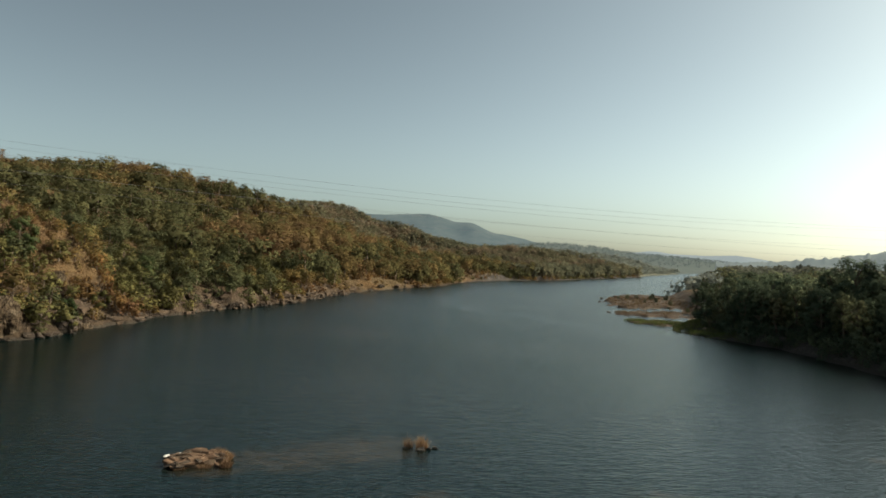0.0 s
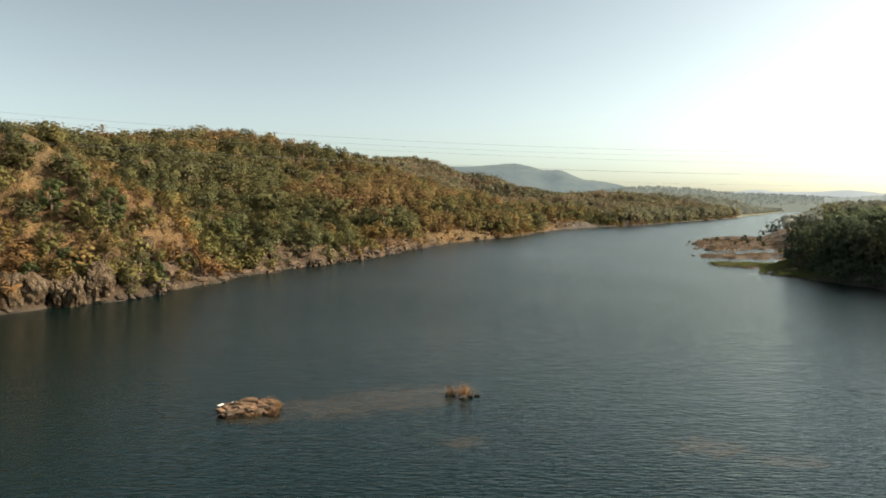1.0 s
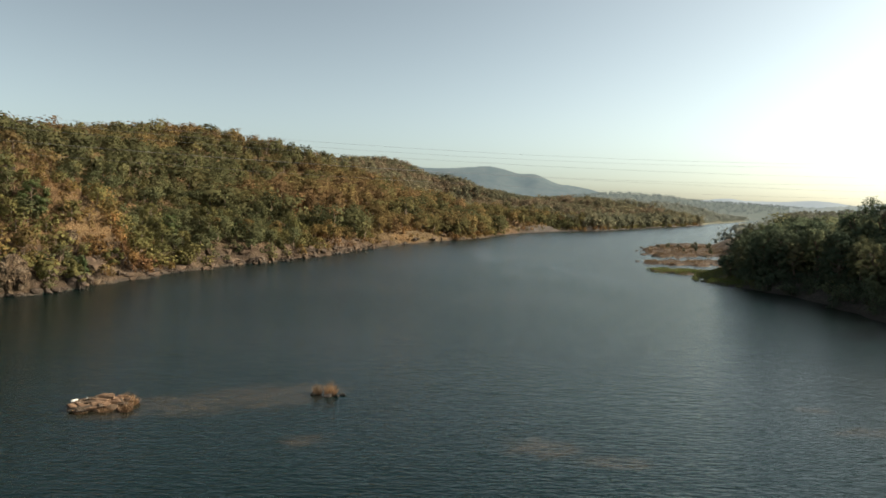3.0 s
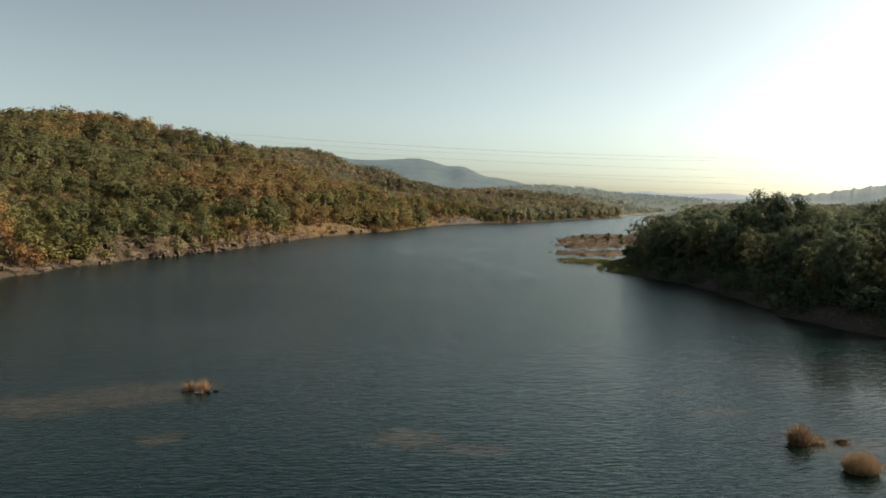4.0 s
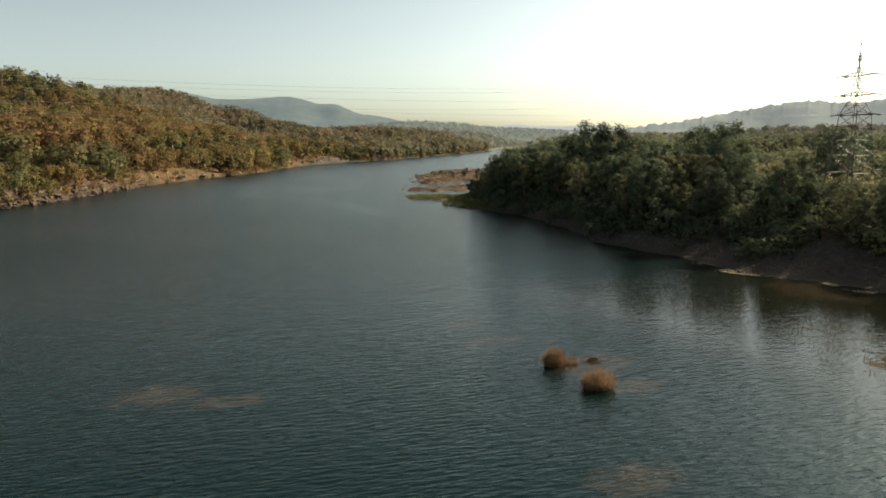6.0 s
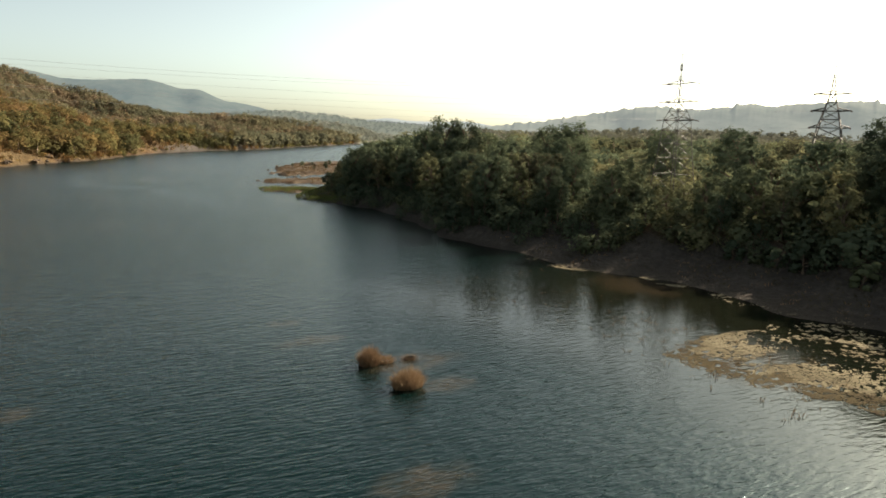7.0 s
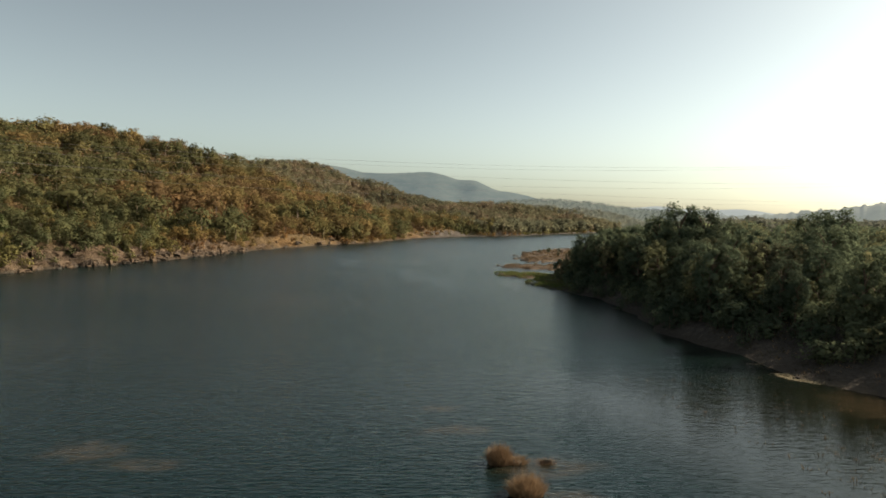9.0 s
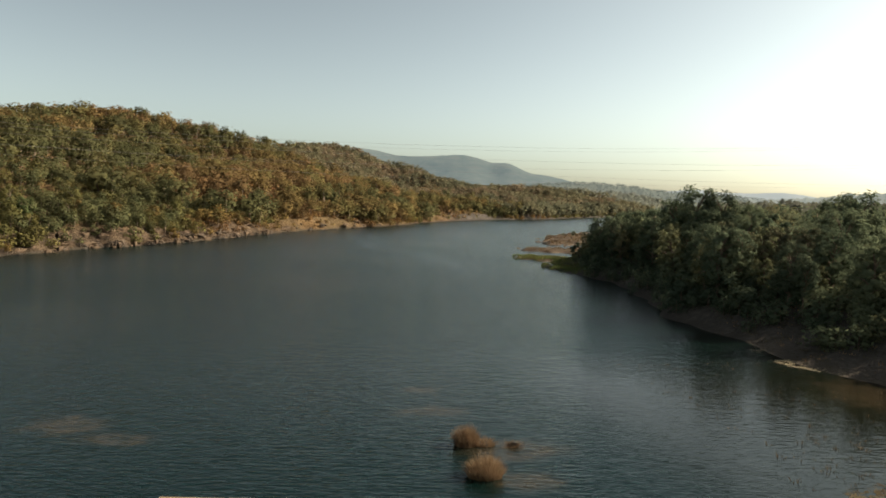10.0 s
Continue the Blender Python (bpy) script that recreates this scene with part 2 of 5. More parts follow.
def plain_material(name, a, b, scale, rough=0.9, metal=0.0, spec=0.3, relief=0.3):
    n = Nodes(name)
    w = n.where()
    big, fine = n.noise(w, scale, 4.0), n.noise(w, scale * 9, 5.0, 0.65)
    col = n.mix(n.span(big, 0.3, 0.7), a, b)
    col = n.mix(n.math("MULTIPLY", n.span(fine, 0.5, 0.75), 0.4), col, tuple(v * 0.6 for v in a))
    return n.finish(col, rough, n.bump(fine, relief, 0.02), metal, spec)


M_STEEL = plain_material("galvanised_steel", (0.08, 0.07, 0.065), (0.125, 0.115, 0.105), 0.8, 0.6, 0.6)
M_WIRE = plain_material("conductor", (0.21, 0.20, 0.20), (0.27, 0.26, 0.26), 0.5, 0.6, 0.3)
M_GLASSY = plain_material("insulator", (0.10, 0.065, 0.05), (0.14, 0.09, 0.07), 2.0, 0.3, 0.0, 0.5)
M_CAP = plain_material("pier_capstone", (0.19, 0.125, 0.075), (0.27, 0.185, 0.12), 1.4, 0.9, relief=0.6)
M_PIER = plain_material("pier_masonry", (0.26, 0.20, 0.15), (0.36, 0.29, 0.22), 0.5, 0.95, relief=0.8)
M_CRAG = plain_material("split_tan_rock", (0.055, 0.037, 0.025), (0.125, 0.086, 0.056), 0.5, 0.95, spec=0.15, relief=0.9)


def cliff_material():
    """Tan rock with grey faces, dark brown mottling and near-black crack lines."""
    n = Nodes("pale_cliff_rock")
    w = n.where()
    big, fine = n.noise(w, 0.45, 5.0, 0.65), n.noise(w, 2.2, 6.0, 0.7)
    crack = n.noise(n.add("ShaderNodeMapping", {"Vector": w, "Scale": (0.9, 0.9, 0.4), "Rotation": (0.3, 0.2, 0)}).outputs[0], 1.0, 3.0, 0.6, 1.2)
    col = n.ramp(big, [(0.34, (0.055, 0.036, 0.021)), (0.5, (0.11, 0.076, 0.046)), (0.66, (0.19, 0.145, 0.098))])
    col = n.mix(n.math("MULTIPLY", n.span(fine, 0.5, 0.72), 0.5), col, (0.06, 0.042, 0.026))
    col = n.mix(n.math("MULTIPLY", n.math("MULTIPLY", n.span(crack, 0.42, 0.49), n.span(crack, 0.56, 0.50)), 0.8), col, (0.018, 0.013, 0.009))
    return n.finish(col, 0.95, n.bump(n.math("ADD", fine, n.math("MULTIPLY", crack, 1.5)), 1.0, 0.45), spec=0.12)


M_CLIFF = cliff_material()
M_ISLET = plain_material("red_brown_rock", (0.085, 0.050, 0.031), (0.19, 0.120, 0.074), 1.9, 0.95, spec=0.15, relief=0.8)
M_WEED = leaf_material("floating_weed", (0.14, 0.12, 0.086), (0.23, 0.20, 0.145), (0.36, 0.315, 0.23), 0.1)
M_PALE_WOOD = plain_material("bleached_wood", (0.30, 0.25, 0.20), (0.42, 0.36, 0.30), 1.2, 0.9, relief=0.5)
M_PALE = plain_material("whitened_stone", (0.62, 0.57, 0.50), (0.75, 0.70, 0.62), 1.5, 0.9, relief=0.6)


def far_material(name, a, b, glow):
    """Distant hills, a backdrop: the pale air between is put in as glow."""
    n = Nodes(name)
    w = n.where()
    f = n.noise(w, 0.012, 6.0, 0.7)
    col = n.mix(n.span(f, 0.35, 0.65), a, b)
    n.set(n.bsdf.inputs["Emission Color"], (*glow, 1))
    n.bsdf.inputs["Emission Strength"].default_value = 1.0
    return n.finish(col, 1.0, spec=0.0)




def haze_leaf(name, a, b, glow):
    """Woods at the edge of sight, part of the pale backdrop: haze put in as glow."""
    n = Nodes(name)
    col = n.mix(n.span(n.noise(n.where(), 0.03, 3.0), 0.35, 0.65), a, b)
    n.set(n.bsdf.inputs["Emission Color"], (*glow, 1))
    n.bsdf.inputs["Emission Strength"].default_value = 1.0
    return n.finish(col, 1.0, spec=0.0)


# Hillside woods farther off: some distance haze put in as muted leaf colours.
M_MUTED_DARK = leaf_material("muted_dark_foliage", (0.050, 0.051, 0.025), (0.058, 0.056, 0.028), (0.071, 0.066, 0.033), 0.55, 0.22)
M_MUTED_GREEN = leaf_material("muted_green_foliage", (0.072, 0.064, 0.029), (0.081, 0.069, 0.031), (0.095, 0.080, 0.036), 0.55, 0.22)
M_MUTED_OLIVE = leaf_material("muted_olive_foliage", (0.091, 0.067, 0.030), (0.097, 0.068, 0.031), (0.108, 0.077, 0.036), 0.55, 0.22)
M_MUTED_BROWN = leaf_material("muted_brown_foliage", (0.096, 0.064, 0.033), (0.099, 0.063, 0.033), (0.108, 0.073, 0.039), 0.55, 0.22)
# Beyond about 620 m: more haze put in, leaves greyer and closer in tone.
M_DULL_DARK = leaf_material("haze_dulled_dark_foliage", (0.065, 0.066, 0.046), (0.073, 0.073, 0.049), (0.086, 0.080, 0.054), 0.6, 0.16)
M_DULL_GREEN = leaf_material("haze_dulled_green_foliage", (0.083, 0.079, 0.051), (0.091, 0.082, 0.053), (0.103, 0.090, 0.058), 0.6, 0.16)
M_DULL_BROWN = leaf_material("haze_dulled_brown_foliage", (0.104, 0.084, 0.057), (0.104, 0.081, 0.057), (0.116, 0.092, 0.063), 0.6, 0.16)
# Woods far off: the air's haze is put into these greyed leaf colours.
M_WOOD_EAST = leaf_material("hazed_green_woods", (0.070, 0.072, 0.060), (0.077, 0.077, 0.062), (0.085, 0.082, 0.066), 0.8, 0.12)
M_WOOD_NORTH = leaf_material("hazed_grey_green_woods", (0.105, 0.115, 0.105), (0.115, 0.122, 0.110), (0.126, 0.131, 0.118), 0.8, 0.12)
M_WOOD_REMOTE = haze_leaf("hazed_remote_woods", (0.05, 0.056, 0.045), (0.06, 0.062, 0.05), (0.072, 0.082, 0.074))
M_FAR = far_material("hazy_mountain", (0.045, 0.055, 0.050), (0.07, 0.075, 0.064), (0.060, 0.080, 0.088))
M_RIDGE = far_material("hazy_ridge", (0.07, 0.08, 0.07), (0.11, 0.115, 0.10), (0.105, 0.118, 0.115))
# Ground under those woods, its colour paled for the haze as well.
M_HAZE_EAST = plain_material("hazed_ground", (0.09, 0.086, 0.066), (0.11, 0.102, 0.076), 0.02, 1.0, spec=0.0)
M_HAZE_NORTH = plain_material("hazed_far_ground", (0.13, 0.13, 0.10), (0.15, 0.145, 0.11), 0.02, 1.0, spec=0.0)
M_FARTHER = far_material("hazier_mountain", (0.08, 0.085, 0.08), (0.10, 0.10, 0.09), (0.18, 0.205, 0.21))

# ---------------------------------------------------------------- mesh helpers


def quads_mesh(name, verts, faces, mats, index=None, smooth=False):
    me = bpy.data.meshes.new(name)
    verts, faces = np.asarray(verts, dtype=np.float32), np.asarray(faces, dtype=np.int32)
    me.vertices.add(len(verts))
    me.vertices.foreach_set("co", verts.ravel())
    k = faces.shape[1]
    me.loops.add(faces.size)
    me.loops.foreach_set("vertex_index", faces.ravel())
    me.polygons.add(len(faces))
    me.polygons.foreach_set("loop_start", np.arange(len(faces), dtype=np.int32) * k)
    if index is not None:
        me.polygons.foreach_set("material_index", np.asarray(index, dtype=np.int32))
    me.polygons.foreach_set("use_smooth", np.full(len(faces), smooth))
    for m in mats:
        me.materials.append(m)
    me.update(calc_edges=True)
    return me


def soft_crown(me, rounded, normals):
    """Let the leaves of a crown shade as one rounded mass."""
    me.polygons.foreach_set("use_smooth", np.full(len(me.polygons), True))
    me.attributes.new("custom_normal", "FLOAT_VECTOR", "POINT").data.foreach_set("vector", (rounded * 0.85 + normals * 0.18).astype(np.float32).ravel())
    me.update()
    return me


def crown_directions(V, count):
    """For a crown of quads: outward directions and the leaves' own normals."""
    mid = V.mean(axis=0) - np.array((0, 0, 0.22 * (V[:, 2].max() - V[:, 2].min())))
    out = V - mid
    out /= np.linalg.norm(out, axis=1)[:, None] + 1e-6
    q = V.reshape(-1, 4, 3)
    own = np.cross(q[:, 2] - q[:, 0], q[:, 3] - q[:, 1])
    own /= np.linalg.norm(own, axis=1)[:, None] + 1e-9
    return out, np.repeat(own, 4, axis=0)


def under(name, me, parent, label=""):
    ob = new(name, me)
    ob.parent = parent
    return tagged(ob, label)


def part(name, bm, material, parent, label="", smooth=False):
    me = bpy.data.meshes.new(name)
    for f in bm.faces:
        f.smooth = smooth
    bm.to_mesh(me)
    bm.free()
    me.materials.append(material)
    return under(name, me, parent, label)


def tube(points, radii, sides=6):
    """A tapered tube along points: vertices and quads."""
    pts = np.array(points, dtype=float)
    V, Q = [], []
    for i, p in enumerate(pts):
        d = pts[min(i + 1, len(pts) - 1)] - pts[max(i - 1, 0)]
        d /= np.linalg.norm(d) + 1e-9
        a = np.cross(d, (0.31, 0.95, 0.05))
        a /= np.linalg.norm(a) + 1e-9
        b = np.cross(d, a)
        for k in range(sides):
            t = 2 * math.pi * k / sides
            V.append(p + radii[i] * (a * math.cos(t) + b * math.sin(t)))
    for i in range(len(pts) - 1):
        for k in range(sides):
            m = (k + 1) % sides
            Q.append((i * sides + k, i * sides + m, (i + 1) * sides + m, (i + 1) * sides + k))
    return np.array(V), np.array(Q)


def join(pieces):
    V, Q, n = [], [], 0
    for v, q, *_ in pieces:
        V.append(v)
        Q.append(np.asarray(q) + n)
        n += len(v)
    return np.concatenate(V), np.concatenate(Q)


def leaves(rng, centres, radii, count, size, droop=0.3):
    """Leaf sprays as small quads scattered through clumps."""
    k = rng.integers(0, len(centres), count)
    d = rng.normal(size=(count, 3))
    d /= np.linalg.norm(d, axis=1)[:, None]
    r = rng.random(count) ** 0.45
    pos = centres[k] + d * (r * radii[k])[:, None] * np.array((1, 1, 0.75))
    mid = centres.mean(axis=0)
    away = pos - mid
    away /= np.linalg.norm(away, axis=1)[:, None] + 1e-6
    nrm = d * 0.5 + away * 0.75 + rng.normal(size=(count, 3)) * 0.32 + np.array((0, 0, droop))
    nrm /= np.linalg.norm(nrm, axis=1)[:, None]
    a = np.cross(nrm, rng.normal(size=(count, 3)))
    a /= np.linalg.norm(a, axis=1)[:, None]
    b = np.cross(nrm, a)
    s = size * (0.6 + 0.8 * rng.random(count))[:, None]
    a, b = a * s, b * s * 0.8
    V = np.stack([pos - a, pos - b * 0.9 + a * 0.1, pos + a, pos + b * 0.9 - a * 0.1], axis=1).reshape(-1, 3)
    puff = d * 0.75 + away * 0.45
    return V, np.arange(4 * count).reshape(-1, 4), np.repeat(puff / np.linalg.norm(puff, axis=1)[:, None], 4, axis=0)


def grow_tree(seed, height, spread, clear, clumps, count, size, limb_sides=5, plain=False):
    """Trunk with limbs that end in leafy clumps. Returns (trunk V, Q), (crown V, Q)."""
    rng = np.random.default_rng(seed)
    lean = rng.normal(size=2) * 0.05 * height
    top = np.array((lean[0], lean[1], height * 0.8))
    bend = rng.normal(size=2) * 0.03 * height
    mid = np.array((lean[0] * 0.4 + bend[0], lean[1] * 0.4 + bend[1], height * 0.42))
    r0 = 0.022 * height + 0.05
    wood = [tube([(0, 0, -0.4), (0, 0, 0.2), mid, top], [r0 * 1.35, r0, r0 * 0.7, r0 * 0.2], 7)]
    if plain:
        wood = [tube([(0, 0, -0.4), mid, top], [r0, r0 * 0.7, r0 * 0.2], 3)]
    centres, radii = [], []
    for i in range(clumps):
        az = 2.4 * i + rng.normal() * 0.5
        f = clear + (0.97 - clear) * (i + 0.5) / clumps
        reach = spread * (0.35 + 0.65 * math.sin(math.pi * min(1, max(0.12, (f - clear) / (1.02 - clear)) ** 0.8))) * rng.uniform(0.6, 1.1)
        c = np.array((math.cos(az) * reach * 0.75, math.sin(az) * reach * 0.75, height * f)) + np.array((*lean, 0)) * f
        if plain:
            c = np.array((*lean, 0)) * f + (c - np.array((*lean, 0)) * f) * np.array((0.78, 0.78, 1))
        centres.append(c)
        radii.append(spread * (rng.uniform(0.17, 0.36) if not plain else rng.uniform(0.40, 0.58)))
        if (i % 2 == 0 or clumps < 8) and (not plain or (limb_sides > 3 and i % 4 == 0)):
            s = min(f * 0.75, 0.7)
            base = np.array((0, 0, 0)) + (mid * (s / 0.42) if s < 0.42 else mid + (top - mid) * ((s - 0.42) / 0.38)) if s < 0.8 else top
            wood.append(tube([base, base * 0.45 + c * 0.55 + (0, 0, 0.04 * height), c], [r0 * 0.45, r0 * 0.28, r0 * 0.08], limb_sides))
    crown = leaves(rng, np.array(centres), np.array(radii), count, size)
    crown[0][:, 2] = np.maximum(crown[0][:, 2], 0.1)
    return join(wood), crown


# ---------------------------------------------------------------- the lie of the land
LEFT = np.array([(-900, -330), (0, -152), (60, -129), (100, -117), (121, -110), (133, -101), (143, -96.3), (155, -93.8), (180, -89),
                 (200, -84.5), (218, -77), (238, -66), (281, -55), (340, -39), (390, -16), (431, 8), (483, 22), (535, 44), (588, 80),
                 (614, 108), (642, 136), (785, 226), (966, 345), (1111, 413), (1247, 500), (1379, 570), (1700, 780), (2300, 1350), (3200, 2600), (5000, 5000)], dtype=float)
RIGHT = np.array([(-900, 260), (-100, 112), (0, 92), (25, 88), (38, 85.5), (45, 84), (52, 80.5), (62, 81.5), (74, 79.5), (80, 76), (84, 72.5),
                  (87, 73.5), (103, 71.5), (117, 68.8), (132, 70), (148, 73), (168, 70), (185, 65.5), (205, 64), (218, 68), (240, 84), (270, 97), (300, 106),
                  (345, 116), (376, 127), (400, 140), (430, 165), (500, 205), (700, 310), (950, 425), (1247, 620), (1700, 960), (2300, 1700), (3200, 3200), (5000, 5600)], dtype=float)


def smooth(lo, hi, v):
    t = np.clip((v - lo) / (hi - lo), 0, 1)
    return t * t * (3 - 2 * t)


def wobble(x, y, scale, seed):
    """Smooth uneven values about -1 to 1, cheap."""
    rng = np.random.default_rng(seed)
    out = 0 * x
    for _ in range(7):
        a, f, p = rng.uniform(0, 2 * math.pi), rng.uniform(0.5, 1.9) / scale, rng.uniform(0, 6.28, 2)
        u, v = x * math.cos(a) + y * math.sin(a), -x * math.sin(a) + y * math.cos(a)
        out = out + np.sin(u * f * 2 * math.pi + p[0] + 1.5 * np.sin(v * f * 2.3 + p[1])) / 7 ** 0.5 * 0.9
    return out


def ridge(x, y, line, wide, power=2.0):
    """A ridge along a polyline of (x, y, height); the flanks fall off over about wide metres."""
    best = 0 * x
    for (x0, y0, h0), (x1, y1, h1) in zip(line[:-1], line[1:]):
        dx, dy = x1 - x0, y1 - y0
        t = np.clip(((x - x0) * dx + (y - y0) * dy) / (dx * dx + dy * dy), 0, 1)
        d = np.hypot(x - x0 - t * dx, y - y0 - t * dy)
        best = np.maximum(best, (h0 + t * (h1 - h0)) * np.exp(-(d / wide) ** power))
    return best


KNOB = [(-180, 79, 19), (-196, 78, 22.9), (-260, 62, 34)]
SPUR = [(-101, 166, 15), (-112, 166, 26), (-132, 162, 36), (-165, 150, 42), (-215, 120, 46), (-320, 60, 46)]
MAIN = [(-330, 200, 44), (-262, 330, 50), (-245, 414, 52), (-249, 470, 57), (-250, 511, 65.5), (-230, 585, 74), (-196, 600, 68), (-165, 642, 57), (-145, 771, 63), (-112, 960, 80),
        (-43, 950, 58), (4, 900, 41), (59, 850, 25), (115, 880, 18), (195, 926, 12)]
FLANK = [(-125, 300, 14), (-105, 400, 22), (-110, 500, 30), (-80, 620, 30), (-20, 720, 22), (60, 780, 14)]
SHOULDER = [(60, 900, 24), (129, 941, 29), (167, 986, 30), (234, 1054, 29), (310, 1139, 27), (383, 1200, 24), (468, 1245, 21)]
LOWFAR = [(150, 1300, 20), (300, 1700, 40), (375, 1800, 55), (465, 1900, 62), (560, 1950, 58), (645, 1990, 49), (830, 2020, 41), (1050, 2080, 30), (1500, 2200, 30)]
EAST = [(560, 900, 12), (640, 800, 14), (760, 640, 20), (860, 480, 22), (930, 300, 22), (980, 0, 20)]
BARS = [(112, 355, 62, 17, 1.159, 1.5), (76, 260, 13, 12, 0.0, 0.9), (67, 222, 12.5, 8.5, -0.5, 0.7), (68, 190, 12, 5.0, -1.1, 0.8), (92, 272, 10, 4.5, -0.1, 0.9)]   # centre, half sizes, turn, height


def shore_left(y):
    return np.interp(y, LEFT[:, 0], LEFT[:, 1]) + 1.5 * np.sin(y * 0.23) + 1.1 * np.sin(y * 0.51 + 1) + 0.6 * np.sin(y * 1.13 + 2)


def shore_right(y):
    return np.interp(y, RIGHT[:, 0], RIGHT[:, 1]) + 0.8 * np.sin(y * 0.19 + 2) + 0.5 * np.sin(y * 0.47)


def inland(x, y):
    """Metres inland, of the west and of the east bank; below zero in the river."""
    return (shore_left(y) - x) * 0.88, (x - shore_right(y)) * 0.95


def bare_bank(y):
    """1 along the open orange banks of the west shore."""
    return smooth(316, 326, y) * smooth(408, 398, y) + smooth(500, 510, y) * smooth(596, 586, y)


def land(x, y):
    dl, dr = inland(x, y)
    rough1, rough2, rough3 = wobble(x, y, 60, 3), wobble(x, y, 17, 5), wobble(x, y, 6.5, 8)
    cliff = 1.6 + 3.2 * smooth(190, 150, y) + 2.6 * smooth(184, 202, y) * smooth(324, 300, y) + 1.2 * np.sin(y * 0.09) * smooth(0, 8, dl) + 2.4 * bare_bank(y)
    ledge = dl + 1.6 * wobble(x, y, 9, 21) + 0.9 * wobble(x, y, 4, 22)
    step = 0.42 * smooth(-0.4, 0.9, ledge) + 0.26 * smooth(2.0, 3.0, ledge) + 0.32 * smooth(4.4, 5.6, ledge)
    west = cliff * step * smooth(-0.5, 0.6, dl) + 0.13 * np.clip(dl - 2, 0, 60)
    hills = np.maximum(ridge(x, y, MAIN, 128), np.maximum(ridge(x, y, FLANK, 80), ridge(x, y, SHOULDER, 130))) * smooth(-5, 60, dl)
    spur = np.maximum(ridge(x, y, SPUR, 25, 1.7), ridge(x, y, KNOB, 40)) * smooth(-1, 14, dl)
    west = (np.abs(west) ** 4 + hills ** 4 + spur ** 4) ** 0.25 * np.where(dl > 0, 1, 0)
    west = west + (rough1 * 2.0 + rough2 * 1.0) * smooth(6, 40, dl) + rough3 * 0.6 * smooth(0.5, 4, dl)
    flat = smooth(108, 84, y) + smooth(172, 192, y) * 0.9
    east = flat * (0.6 * smooth(0, 5, dr) + 1.2 * smooth(3, 9, dr) + 3.9 * smooth(7, 17, dr)) + (1 - flat) * (2.2 * smooth(0, 4.5, dr) + 2.9 * smooth(3.5, 13, dr)) + 1.5 * smooth(30, 120, dr)
    east = east + (rough1 * 0.5 + rough2 * 0.25) * smooth(10, 30, dr) + rough3 * 0.12 * smooth(0, 5, dr)
    west = west + 5.5 * np.exp(-((x + 156.6) ** 2 + (y - 50.3) ** 2) / 20 ** 2) * smooth(0, 8, dl)
    z = np.where(dl > -10, west, -3.0 + 0 * x)
    z = np.where(dr > -10, np.maximum(z, east), z)
    bed = -np.minimum(np.minimum(np.clip(-dl, 0, 99), np.clip(-dr, 0, 99)) * 0.22, 4.0)
    z = np.where((dl < 0) & (dr < 0), bed, z)
    for cx, cy, a, b, turn, h in BARS:
        u, v = (x - cx) * math.cos(turn) + (y - cy) * math.sin(turn), -(x - cx) * math.sin(turn) + (y - cy) * math.cos(turn)
        e = (u / a) ** 2 + (v / b) ** 2 + 0.55 * rough3 + 0.3 * rough2
        z = np.maximum(z, np.where(e < 1.6, h * np.minimum((1 - e) * 1.6, 0.55 + 0.12 * (1 - e)), -5))
    far = (y > 1250) & (np.maximum(dl, dr) > 0)
    z = np.where(far, np.maximum(z, (ridge(x, y, LOWFAR, 230) + 2) * smooth(-20, 60, np.maximum(dl, dr))), z)
    z = np.where(dr > 0, np.maximum(z, ridge(x, y, EAST, 190) * smooth(120, 300, dr)), z)
    return z


def axis(stops):
    """Grid lines: stops of (place, spacing up to there)."""
    out = [stops[0][0]]
    for (a, _), (b, s) in zip(stops[:-1], stops[1:]):
        k = max(1, round((b - a) / s))
        out += [a + (b - a) * (i + 1) / k for i in range(k)]
    return np.array(out)


gx = axis([(-4800, 0), (-1200, 400), (-400, 60), (-280, 8), (-125, 4), (-40, 1.5), (60, 2.6), (130, 1.7), (250, 6), (900, 18), (1600, 50), (4800, 400)])
gy = axis([(-4800, 0), (-800, 400), (-100, 50), (20, 8), (260, 1.7), (440, 2.6), (720, 5), (1100, 12), (2400, 40), (4800, 300)])
X, Y = np.meshgrid(gx, gy)
Z = land(X, Y)
nx, ny = len(gx), len(gy)
i0 = (np.arange(ny - 1)[:, None] * nx + np.arange(nx - 1)[None]).ravel()
faces = np.stack([i0, i0 + 1, i0 + nx + 1, i0 + nx], axis=1)
cx_, cy_ = (X[:-1, :-1] + X[1:, 1:]).ravel() / 2, (Y[:-1, :-1] + Y[1:, 1:]).ravel() / 2
sandy = ((cx_ > 52) & (cx_ < 150) & (cy_ > 205) & (cy_ < 430) & (cx_ < 20 + 0.32 * cy_)).astype(int)
# ground under the far woods takes the haze-paled colours
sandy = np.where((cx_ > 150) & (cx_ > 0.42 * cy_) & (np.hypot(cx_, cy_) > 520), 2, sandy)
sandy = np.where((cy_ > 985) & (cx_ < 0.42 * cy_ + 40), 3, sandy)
# past 1450 the ground takes the remote woods' haze glow
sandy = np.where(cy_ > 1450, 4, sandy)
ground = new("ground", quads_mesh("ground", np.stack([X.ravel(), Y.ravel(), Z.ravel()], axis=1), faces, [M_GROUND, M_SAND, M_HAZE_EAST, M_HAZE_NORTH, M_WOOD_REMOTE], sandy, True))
tagged(ground, "dry ochre hillsides, rocky banks and muddy shore", "ground", kind="structure")

